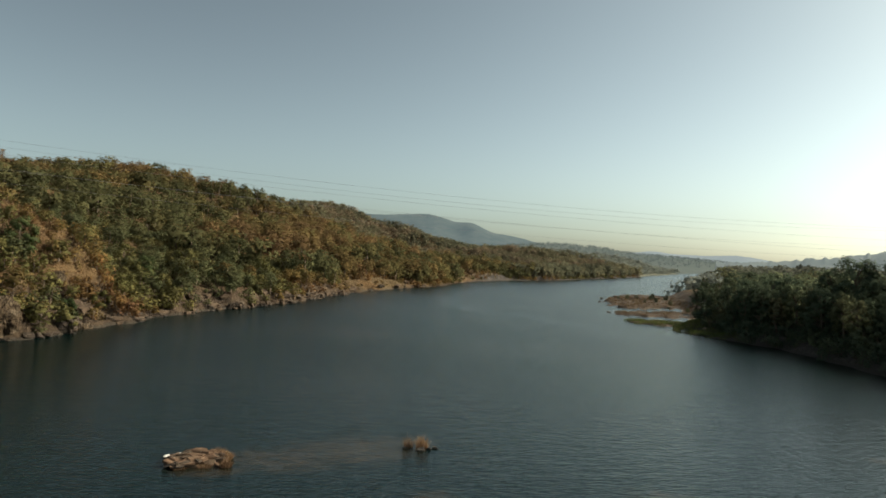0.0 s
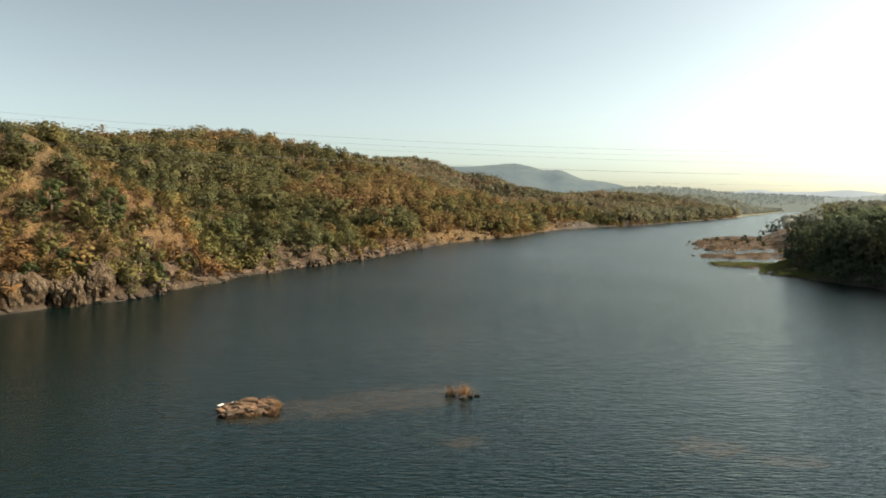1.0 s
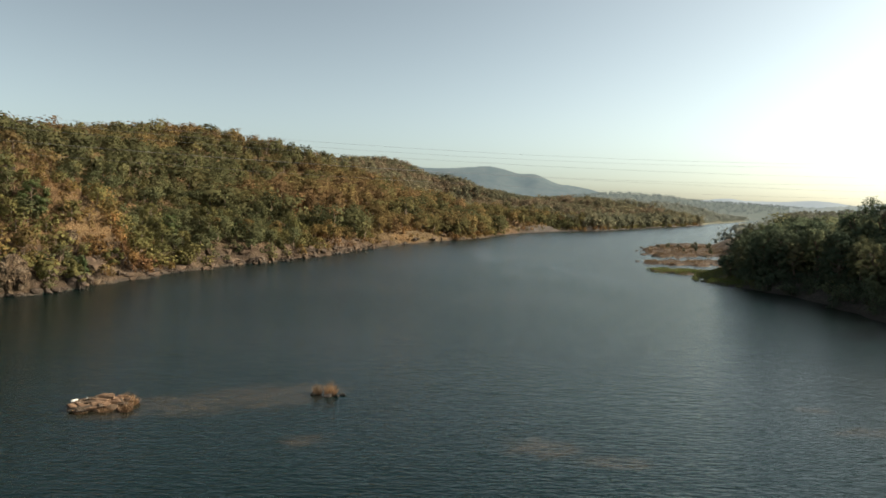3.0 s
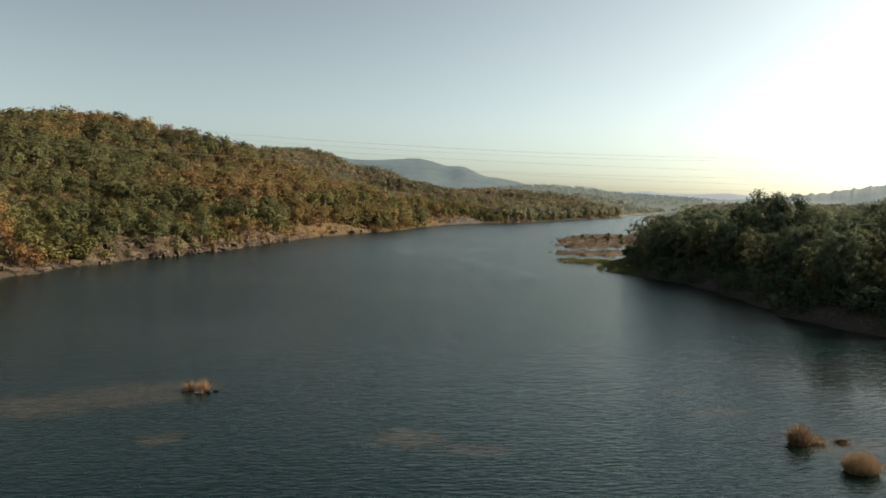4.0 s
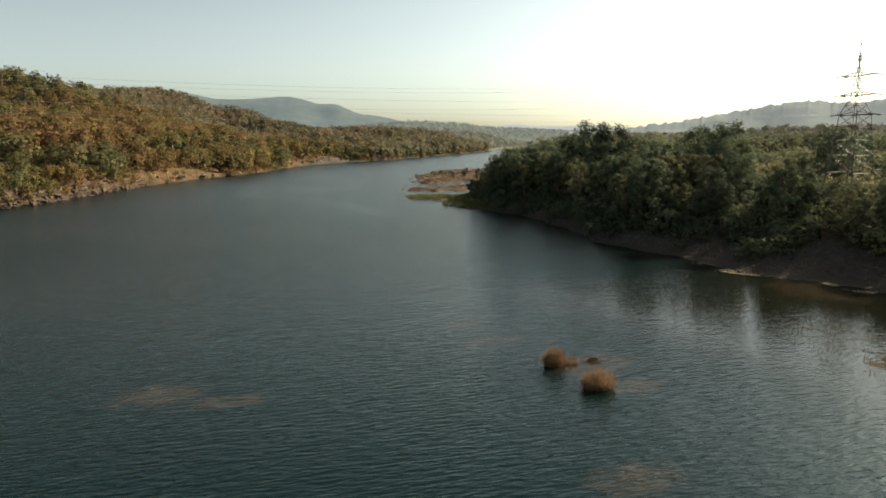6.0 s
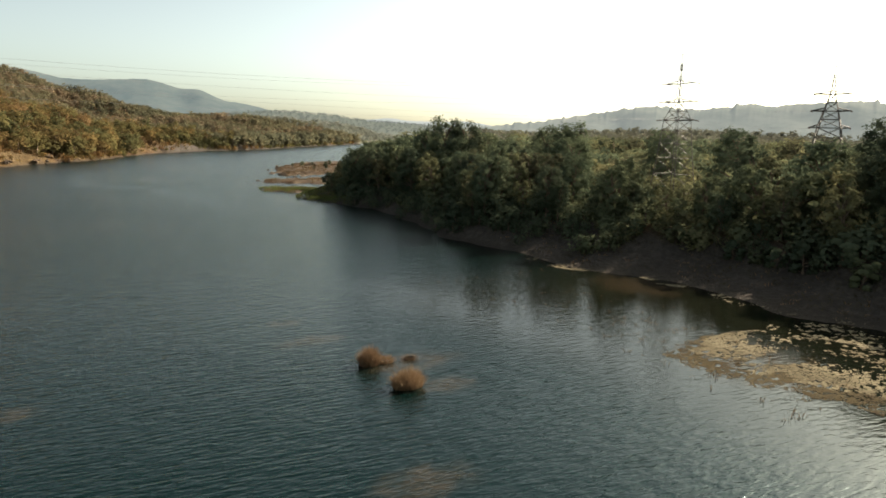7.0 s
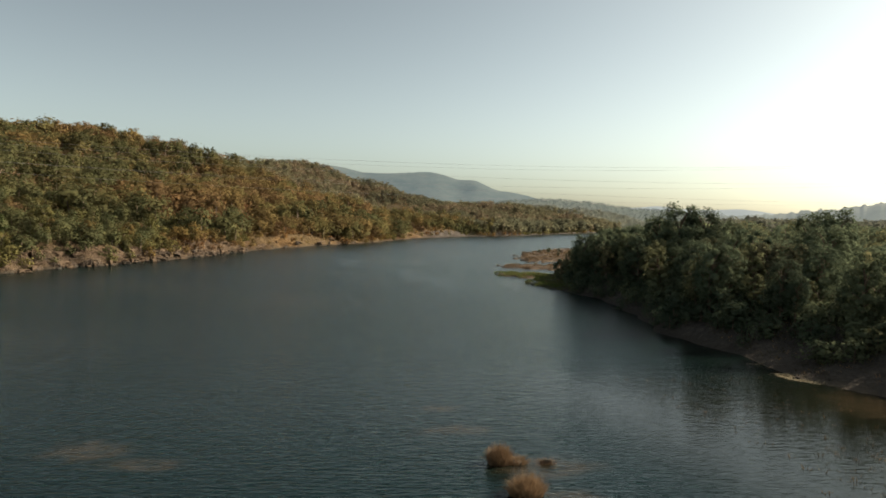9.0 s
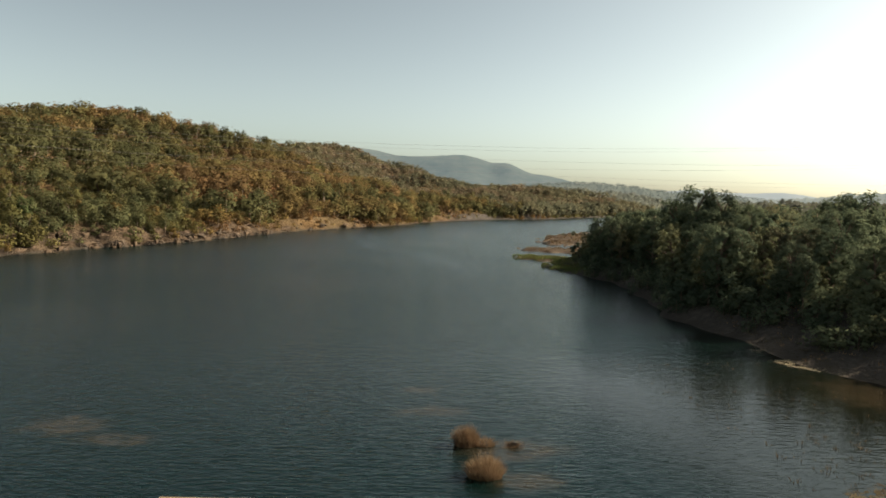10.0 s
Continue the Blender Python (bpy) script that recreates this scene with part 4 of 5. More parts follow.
for ry in np.arange(26, 330, 5.6):
    for row, off in enumerate((17.0, 21.5, 26.5, 32)):
        yy = ry + rng.uniform(-2.4, 2.4)
        xx = float(shore_right(np.array([yy]))[0]) + (off - 7.5 * float(smooth(88, 108, yy)) + rng.uniform(-1.8, 1.8)) * (1 if yy < 200 else 1 + (yy - 200) / 160)
        kind = int(rng.choice([0, 0, 1, 1, 2, 2, 3, 3, 4]))
        if yy > 180:
            xx = max(xx, 14 + 0.30 * yy + rng.uniform(0, 4) + row * 5)
        tall = rng.uniform(5.0, 12.5) + (0.9 * row) + 3.0 * math.exp(-((yy - 165) / 28) ** 2) - 4.2 * float(smooth(178, 205, yy)) * (1.0 if row < 2 else 0.5)
        if 66 < yy < 112:
            tall *= 0.80
        tall = min(tall, 11.0 if yy > 80 else 12.5)
        if abs((xx - 13) * 0.718 - (yy - 0) * 0.696) < 5 and xx < 112:
            tall = min(tall, 6.0)
        tree(kind, xx, yy, tall if kind != 0 else tall * 1.15, rng.uniform(0, 6.28), rng.uniform(0.9, 1.2))
for ry in np.arange(24, 330, 4.2):
    yy = ry + rng.uniform(-1.5, 1.5)
    xx = float(shore_right(np.array([yy]))[0]) + rng.uniform(10.0, 14.5) - 6.5 * float(smooth(88, 108, yy)) + 0.10 * max(0, yy - 200)
    if yy > 180:
        xx = max(xx, 11 + 0.30 * yy + rng.uniform(0, 3))
    if rng.random() < 0.9:
        tree(int(rng.choice([5, 7, 7, 5])), xx, yy, rng.uniform(2.2, 5.0), rng.uniform(0, 6.28), rng.uniform(0.9, 1.3))
for kind, x, y, h in ((5, 103, 356, 2.4), (7, 109, 359, 2.0), (5, 97, 353, 1.5), (5, 114, 352, 2.2), (7, 119, 362, 2.8), (5, 122, 350, 3.0), (5, 101, 326, 1.6), (7, 108, 330, 2.4), (5, 112, 321, 2.6), (7, 102, 300, 1.8), (5, 100, 276, 2.0), (7, 96, 262, 1.8), (5, 90, 243, 1.7)):
    tree(kind, x, y, h, 2.1 * y, 1.1)
# bushes and trees that stand out on the west bank
for kind, x, y, h in ((8, -107, 155.5, 8.0), (8, -117.5, 149.5, 7.0), (11, -111, 149.5, 4.5), (8, -102, 218, 8.5), (9, -94.5, 233, 8.5), (8, -96.5, 156, 5.0), (10, -90, 228, 7.5), (8, -88, 246, 7.0), (9, -72, 300, 7.0), (11, -97.5, 152, 4.5), (11, -95, 168, 4.5), (9, -99, 193, 7.0), (9, -92, 205, 6.0), (11, -116, 158, 4.5), (6, -108, 186, 3.5),
                      (11, -88.5, 195, 4.0), (11, -93, 186, 4.0), (9, -126, 152, 7.5), (9, -128, 168, 6.0), (11, -101, 146, 3.5), (9, -90, 222, 7.0), (10, -82, 238, 8.0), (10, -78, 262, 8.0),
                      (9, -112, 140, 6.5), (8, -107, 137, 6.0), (8, -110.5, 130.5, 4.5), (11, -94.5, 149.5, 4.5), (11, -104, 141, 3.5), (10, -120, 136, 7.0), (11, -80, 232, 4.0), (11, -66, 262, 4.5), (9, -62, 285, 6.0), (9, -104, 215, 8.0), (9, -112, 228, 8.5), (9, -100, 240, 8.0)):
    tree(kind, x, y, h, 1.7 * x, 1.1, "trees on the rocky slope")



def dead_trunk(x, y, height):
    """A pale dead trunk with two broken limbs."""
    root = new("dead_tree")
    root.matrix_basis = Matrix.Translation((x, y, float(land(np.array([x]), np.array([y]))[0]) - 0.2))
    h = height
    under("trunk", quads_mesh("trunk", *tube([(0, 0, 0), (0.1, 0, h * 0.4), (-0.05, 0.1, h * 0.75), (0.15, 0.1, h)], [0.34, 0.28, 0.2, 0.08], 8), [M_PALE_WOOD], None, True), root)
    for tip, base in (((0.9, 0.3, h * 0.95), (0.02, 0.05, h * 0.6)), ((-0.8, -0.2, h * 0.8), (0.05, 0.03, h * 0.5))):
        mid = tuple(p * 0.5 + q * 0.5 + (0.08 if i == 2 else 0) for i, (p, q) in enumerate(zip(tip, base)))
        under("limb", quads_mesh("limb", *tube([base, mid, tip], [0.12, 0.08, 0.03], 6), [M_PALE_WOOD], None, True), root)
    return tagged(root, "pale dead trunk with broken limbs above the rocks", "tree")


dead_trunk(-81.0, 236.5, 6.0)

# ---------------------------------------------------------------- rocks


def rock_bm(seed, size, flat=0.6, cuts=2):
    """A broken, angular boulder."""
    rng = random.Random(seed)
    bm = bmesh.new()
    bmesh.ops.create_icosphere(bm, subdivisions=cuts, radius=1.0)
    planes = [(Vector((rng.gauss(0, 1), rng.gauss(0, 1), rng.gauss(0, 0.8))).normalized(), rng.uniform(0.42, 0.78)) for _ in range(12)]
    off = Vector((seed * 1.7, seed * 0.3, 2.0))
    for v in bm.verts:
        for nrm, d in planes:
            k = v.co.dot(nrm) - d
            if k > 0:
                v.co -= nrm * k
        v.co *= 1 + 0.16 * noise.noise(v.co * 2.3 + off)
        v.co.x *= size[0]
        v.co.y *= size[1]
        v.co.z *= size[2] * flat if len(size) < 3 else size[2]
    return bm


def hull_block(rng, sx, sy, sz, n=12):
    """A split angular block."""
    bm = bmesh.new()
    for _ in range(n):
        p = [rng.uniform(-1, 1) for _ in range(3)]
        k = rng.choice((0, 1, 2))
        p[k] = math.copysign(1, p[k])
        bm.verts.new((p[0] * sx, p[1] * sy, p[2] * sz))
    out = bmesh.ops.convex_hull(bm, input=bm.verts[:])
    bmesh.ops.delete(bm, geom=[g for g in out["geom_interior"] if isinstance(g, bmesh.types.BMVert)], context="VERTS")
    return bm


def crag_blocks(seed, mat):
    """The split blocks of an outcrop about two metres across and as high: meshes with their places."""
    rng = random.Random(seed)
    out = []
    for i in range(8):
        b = hull_block(rng, rng.uniform(0.35, 0.8), rng.uniform(0.3, 0.65), rng.uniform(0.3, 0.8), 16)
        for v in b.verts:
            v.co *= 1 + 0.12 * noise.noise(v.co * 3 + Vector((seed, i, 0)))
        me = bpy.data.meshes.new("block")
        b.to_mesh(me)
        b.free()
        me.materials.append(mat)
        h = rng.uniform(0.0, 1.4)
        out.append((me, Matrix.LocRotScale((rng.uniform(-1, 1) * (1.05 - 0.4 * h), rng.uniform(-0.7, 0.7) * (1.05 - 0.4 * h), h), Euler((rng.uniform(-0.2, 0.2), rng.uniform(-0.2, 0.2), rng.uniform(0, 3.1))), None)))
    return out


CRAGS = [crag_blocks(300 + i, M_CRAG) for i in range(5)] + [crag_blocks(310 + i, M_ROCK) for i in range(4)] + [crag_blocks(320 + i, M_CLIFF) for i in range(3)]


def crag(x, y, z, size, tall, k, turn, label, long=1.0):
    root = new("crag")
    root.matrix_basis = Matrix.LocRotScale((x, y, z), Euler((0, 0, turn)), (size * long, size, size * tall))
    for me, m in CRAGS[k]:
        under("block", me, root).matrix_basis = m
    return tagged(root, label, "rock outcrop", "outcrops along the rocky bank")


ROCKS = []
for i in range(6):
    bm = rock_bm(i + 1, (1, 1, 0.7), cuts=2)
    me = bpy.data.meshes.new("boulder")
    bm.to_mesh(me)
    bm.free()
    me.materials.append(M_ROCK)
    ROCKS.append(me)


def boulder(x, y, z, size, k, turn, label="weathered brown rock at the water's edge"):
    ob = new("boulder", ROCKS[k % 6])
    ob.matrix_basis = Matrix.LocRotScale((x, y, z), Euler((0.2 * math.sin(turn * 3), 0.2 * math.cos(turn * 5), turn)), (size * 1.2, size, size * 0.8))
    return tagged(ob, label, "rock", "rocks along the banks")


rng = np.random.default_rng(91)
for yy in np.concatenate([np.arange(112, 190, 3.4), np.arange(190, 330, 3.0), np.arange(330, 440, 6.0)]):
    off = rng.uniform(-0.8, 1.6)
    xx = float(shore_left(np.array([yy]))[0]) - off
    boulder(xx, yy, max(0.05, 0.3 * off), rng.uniform(0.5, 1.3), int(rng.integers(6)), rng.uniform(0, 6.28))
for yy in np.concatenate([np.arange(148, 190, 4.4), np.arange(190, 318, 3.1), np.arange(318, 420, 6.0)]):
    for off in ((0.6, 3.4) if yy < 160 else ((0.4, 2.4, 4.4, 6.6) if 190 < yy < 316 else (1.2, 3.6))):
        off = off + rng.uniform(-0.6, 1.0)
        y2 = yy + rng.uniform(-1.4, 1.4)
        xx = float(shore_left(np.array([y2]))[0]) - off
        h = float(land(np.array([xx]), np.array([y2]))[0])
        size = rng.uniform(1.1, 2.1) if yy < 160 else rng.uniform(1.2, 2.1)
        crag(xx, y2, max(-0.3, h - size * 1.15), size, rng.uniform(0.7, 1.15) if yy < 160 else rng.uniform(0.4, 0.75), int(rng.integers(9)), 1.25 + rng.uniform(-0.4, 0.4), "split tan and brown rock ledge above the water", 1.0 if yy < 160 else rng.uniform(1.3, 2.0))
for x, y, s, tall, k in ((-99.5, 150.5, 2.6, 0.9, 9), (-94.5, 158.0, 2.2, 0.9, 11), (-97, 161, 2.4, 0.7, 4), (-94.5, 176, 2.2, 0.7, 0),
                        (-98.0, 169.5, 2.4, 0.8, 10), (-101.5, 160.0, 2.2, 0.8, 11), (-110, 172, 2.2, 0.7, 7), (-118, 163, 2.6, 0.6, 8), (-129, 158, 2.4, 0.7, 6), (-106, 180, 1.8, 0.7, 2)):
    crag(x, y, float(land(np.array([x]), np.array([y]))[0]) - s * 1.05, s, tall, k, -0.8 + 0.1 * x, "large pale tan cliff face split by dark clefts")


def cliff(x, y, turn, size, seed):
    """A broad rock face standing out of the slope: a few leaning masses, cleft, ledged and broken."""
    rng = random.Random(seed)
    root = new("cliff")
    root.matrix_basis = Matrix.LocRotScale((x, y, 0.6), Euler((0, 0, turn)), None)
    for k in range(6):
        lump = rock_bm(seed * 7 + k, (1, 1, 1), cuts=4)
        f = rng.uniform(0.45, 0.75)
        c = Vector((rng.uniform(-0.62, 0.62) * size[0], rng.uniform(-0.2, 0.35) * size[1], rng.uniform(-0.1, 0.42) * size[2])) if k else Vector((0, 0.2 * size[1], 0))
        off = Vector((seed * 3.1, 1.7 + k, seed))
        for v in lump.verts:
            p = Vector((v.co.x * size[0] * f, v.co.y * size[1] * f, v.co.z * size[2] * f * 1.1)) + c
            n = 0.6 * noise.fractal(p * 0.6 + off, 0.7, 2.0, 5) - 0.7 * max(0.0, 1 - abs(noise.noise(Vector((p.x * 0.45, p.y * 0.45, p.z * 0.15)) + off)) * 6)
            n += 0.30 * abs(math.sin(p.z * 1.7 + 0.5 * p.x + 3 * noise.noise(p * 0.3 + off)))
            v.co = p + v.co.normalized() * n
        part("rock_face", lump, M_CLIFF, root)
    return tagged(root, "brown and tan cliff face with dark clefts above the water", "cliff", "cliffs of the west bank")


cliff(-118.4, 120.3, 0.45, (7.0, 5.0, 7.0), 45)
cliff(-109.4, 124.2, 0.60, (6.4, 4.4, 7.4), 41)
cliff(-104.4, 131.2, 0.80, (4.2, 4.0, 6.6), 42)
cliff(-100.3, 138.4, 0.90, (5.4, 3.8, 6.8), 43)
cliff(-101.0, 168.5, 1.3, (3.4, 2.4, 6.6), 44)
for x, y, z, size in ((-96.6, 139.5, 0.5, 1.5), (-95.4, 141.3, 0.4, 1.3), (-98.2, 137.0, 0.3, 1.2), (-94.6, 143.0, 0.5, 1.6), (-101.4, 133.6, 0.2, 1.0), (-94.4, 145.5, 0.4, 1.4)):
    boulder(x, y, z, size, int(-x), y)

for x, y, s in ((98, 349, 0.9), (104, 352, 1.1), (110, 355, 1.2), (112, 366, 1.8), (107, 358, 1.0), (118, 360, 1.4), (92, 300, 0.9), (88, 275, 0.7), (97, 331, 0.8), (62, 262, 0.35), (75, 300, 0.4), (73.5, 83, 0.5)):
    boulder(x, y, max(0.05, float(land(np.array([x]), np.array([y]))[0])), s, int(x), y, "dark rock on the low sand bar")

# ---------------------------------------------------------------- reeds and grasses


def blades(rng, n, radius, height, spread, width, flat=1.0):
    """Curved grass blades, each of two quads."""
    a, r = rng.uniform(0, 6.283, n), radius * np.sqrt(rng.random(n))
    base = np.stack([np.cos(a) * r, np.sin(a) * r * flat, np.full(n, -0.1)], axis=1)
    out = np.stack([np.cos(a), np.sin(a), 0 * a], axis=1) * (r / radius)[:, None] + rng.normal(size=(n, 3)) * 0.35
    out[:, 2] = 0
    h = height * rng.triangular(0.35, 0.85, 1.15, n)[:, None] * (1 - 0.5 * (r / radius)[:, None] ** 2)
    up = np.array((0, 0, 1.0))
    mid = base + up * h * 0.6 + out * spread * 0.35
    tip = base + up * h + out * spread
    side = rng.normal(size=(n, 3))
    side[:, 2] = 0
    side = side / np.linalg.norm(side, axis=1)[:, None] * width
    V = np.stack([base - side, base + side, mid + side * 0.8, mid - side * 0.8, tip + side * 0.15, tip - side * 0.15], axis=1).reshape(-1, 3)
    k = np.arange(n)[:, None] * 6
    Q = np.concatenate([k + np.array([[0, 1, 2, 3]]), k + np.array([[3, 2, 4, 5]])])
    return V, Q


def reed_clump(x, y, radius, height, n, seed, label, turn=0.0, flat=1.0, spread=0.6, z=0.0):
    rng = np.random.default_rng(seed)
    root = new("reed_clump")
    root.matrix_basis = Matrix.LocRotScale((x, y, z), Euler((0, 0, turn)), None)
    bm = rock_bm(seed, (radius * 0.95, radius * 0.95 * flat, 0.45), cuts=2)
    part("root_mound", bm, M_MUD, root, "dark muddy root mound")
    under("foliage", quads_mesh("foliage", *blades(rng, n, radius, height, spread, 0.015, flat), [M_STRAW]), root)
    return tagged(root, label, "reeds", "reed clumps in the river")


M_MUD = plain_material("wet_mud", (0.045, 0.035, 0.026), (0.07, 0.055, 0.04), 1.2, 0.8)
reed_clump(30.25, 53.2, 0.85, 1.95, 1300, 1, "dry orange-brown reed clump standing in shallow water", 0.2, 0.8, 0.5)
reed_clump(31.75, 53.3, 0.75, 0.85, 380, 5, "low dry brown reeds trailing beside a clump", 0.4, 0.7)
reed_clump(31.3, 47.2, 1.2, 1.85, 1700, 2, "broad dry orange-brown reed clump standing in water", 0.1, 0.75, 0.5)
reed_clump(34.1, 53.3, 0.6, 0.55, 220, 3, "small low dry reed tuft in the shallows", 0.0, 0.6)
reed_clump(-24.6, 70.4, 0.42, 1.5, 150, 4, "dry brown reeds on a small rock", 0.0, 0.9, 0.4)
reed_clump(-23.2, 70.2, 0.62, 1.65, 220, 6, "dry brown reeds on a small rock", 0.0, 0.8, 0.4)
for x, y, s in ((-23.4, 69.4, 0.55), (-22.5, 69.7, 0.4), (-21.9, 70.0, 0.32), (-24.9, 69.8, 0.3)):
    boulder(x, y, 0.05, s, int(s * 40), x, "dark wet rock under dry reeds")


def islet():
    """A low pile of split rocks in the river with dry grass along its edge."""
    root = new("rock_islet")
    root.matrix_basis = Matrix.LocRotScale((-44.5, 64.3, 0), Euler((0, 0, 0.12)), (0.90, 1.0, 1.0))
    rng = random.Random(5)
    bm = rock_bm(22, (2.9, 2.0, 0.45), cuts=3)
    bmesh.ops.translate(bm, verts=bm.verts, vec=(0, 0, -0.15))
    part("base", bm, M_ROCK, root, "dark wet rock base")
    for i in range(64):
        a, r = 2.4 * i, math.sqrt((i + 0.5) / 64)
        bm = hull_block(rng, rng.uniform(0.35, 1.15), rng.uniform(0.25, 0.6), rng.uniform(0.1, 0.26), 16)
        bmesh.ops.rotate(bm, verts=bm.verts, cent=(0, 0, 0), matrix=Euler((rng.uniform(-.2, .2), rng.uniform(-.2, .2), rng.gauss(0.1, 0.5))).to_matrix())
        bmesh.ops.translate(bm, verts=bm.verts, vec=((2.75 + 0.5 * math.sin(3 * a + 1)) * r * math.cos(a), (1.9 + 0.35 * math.sin(2 * a)) * r * math.sin(a), 0.05 + 0.5 * (1 - r ** 2) + rng.uniform(-0.2, 0.28)))
        part("rock", bm, (M_ISLET, M_ISLET, M_CRAG, M_ISLET, M_ROCK)[i % 5], root)
    for x, y, s in ((-2.7, 0.2, 0.30), (-1.4, 0.2, 0.3), (-0.7, 0.5, 0.22), (0.5, 0.3, 0.24), (-1.9, -0.6, 0.2)):
        bm = hull_block(rng, s, s * 0.8, s * 0.5, 14)
        bmesh.ops.translate(bm, verts=bm.verts, vec=(x, y, 0.80 - 0.12 * abs(x)))
        part("white_stone", bm, M_PALE, root, "stone whitened by birds")
    r2 = np.random.default_rng(8)
    for x, y, r, h, n in ((2.3, 1.3, 0.8, 1.0, 300), (3.0, 0.5, 0.7, 0.9, 260), (3.3, -1.7, 0.55, 0.75, 200), (-0.9, -1.9, 0.7, 0.4, 130), (1.3, -1.7, 0.6, 0.45, 120)):
        V, Q = blades(r2, n, r, h, 0.35, 0.03)
        under("grass_tuft", quads_mesh("grass_tuft", V + np.array((x, y, 0.1)), Q, [M_STRAW]), root, "dry straw-coloured grass tuft")
    return tagged(root, "low red-brown rock islet with white-stained stones and dry grass", "islet")


islet()


def stuff_blades(name, label, x, y, z, height, width, mat, seed, per=7, spread=0.3):
    rng = np.random.default_rng(seed)
    V, Q = [], []
    n = 0
    for px, py, pz in zip(x, y, z):
        v, q = blades(rng, per, 0.35, height * rng.uniform(0.6, 1.2), spread, width)
        V.append(v + np.array((px, py, pz)))
        Q.append(q + n)
        n += len(v)
    return tagged(new(name, quads_mesh(name, np.concatenate(V), np.concatenate(Q), [mat])), label, "grass", kind="stuff")


x, y, z = scatter(71, 50, 95, 176, 239, 0.55, lambda x, y: (land(x, y) > 0.02) & (land(x, y) < 2.6) & (x < 15 + 0.31 * y) & (wobble(x, y, 9, 72) > -0.6))
stuff_blades("sedge", "green and yellowing sedge on the low spit", x, y, z, 0.8, 0.06, M_SEDGE, 73, 6)
x, y, z = scatter(74, 60, 136, 190, 376, 1.05, lambda x, y: (land(x, y) > 0.25) & (land(x, y) < 2.5) & (wobble(x, y, 12, 75) > -0.35))
stuff_blades("dry_grass", "dry grass on the sand bars", x, y, z, 0.6, 0.07, M_HAY, 76, 6)
x, y, z = scatter(77, -175, -90, 120, 215, 0.95, lambda x, y: (inland(x, y)[0] > 3) & (clearing(x, y) > 0.25))
stuff_blades("dry_grass", "tawny dry grass on the open slope", x, y, z, 0.9, 0.10, M_STRAW, 78, 6, 0.5)
x, y, z = scatter(79, 50, 74, 40, 84, 1.5, lambda x, y: (inland(x, y)[1] < -2) & (wobble(x, y, 8, 80) > 0.15) & (x + y * 0.2 > 66))
stuff_blades("water_reeds", "sparse thin reeds standing in the shallows", x, y, 0 * z - 0.05, 0.5, 0.035, M_HAY, 81, 3, 0.25)

x, y, z = scatter(82, 72, 120, 18, 104, 1.5, lambda x, y: (inland(x, y)[1] > 2.5) & (inland(x, y)[1] < 14) & (wobble(x, y, 7, 83) > 0.1))
stuff_blades("dry_grass", "short dry grass on the mud flat", x, y, z, 0.5, 0.05, M_STRAW, 84, 5, 0.3)
x, y, z = scatter(89, 66, 120, 26, 180, 0.9, lambda x, y: (inland(x, y)[1] > 1.5 + 2.0 * smooth(84, 60, y)) & (inland(x, y)[1] < 16) & (wobble(x, y, 11, 90) + 0.06 * inland(x, y)[1] > 0.35))
stuff_blades("dry_grass", "dull brown grass and litter on the bare bank", x, y, z, 0.6, 0.06, M_LITTER, 92, 5, 0.5)

# ---------------------------------------------------------------- floating weed by the mud flat


def scraps(name, label, x, y, z, rng, big, mat):
    """Small floating scraps, each a ragged six-sided leaf."""
    k = len(x)
    r = rng.uniform(0.03, 0.10, k) * np.where(rng.random(k) < 0.08, big, 1.0)
    a = rng.uniform(0, 6.28, k)[:, None] + 6.283 * np.arange(6)[None] / 6
    rr = r[:, None] * rng.uniform(0.6, 1.15, (k, 6))
    V = np.stack([x[:, None] + rr * 1.5 * np.cos(a), y[:, None] + rr * np.sin(a), z[:, None] + 0.015 * rng.random((k, 6))], axis=2).reshape(-1, 3)
    b = np.arange(k)[:, None] * 6
    F = np.concatenate([b + np.array([[0, 1, 2, 3]]), b + np.array([[0, 3, 4, 5]])])
    return tagged(new(name, quads_mesh(name, V, F, [mat])), label, "water weed", kind="stuff")


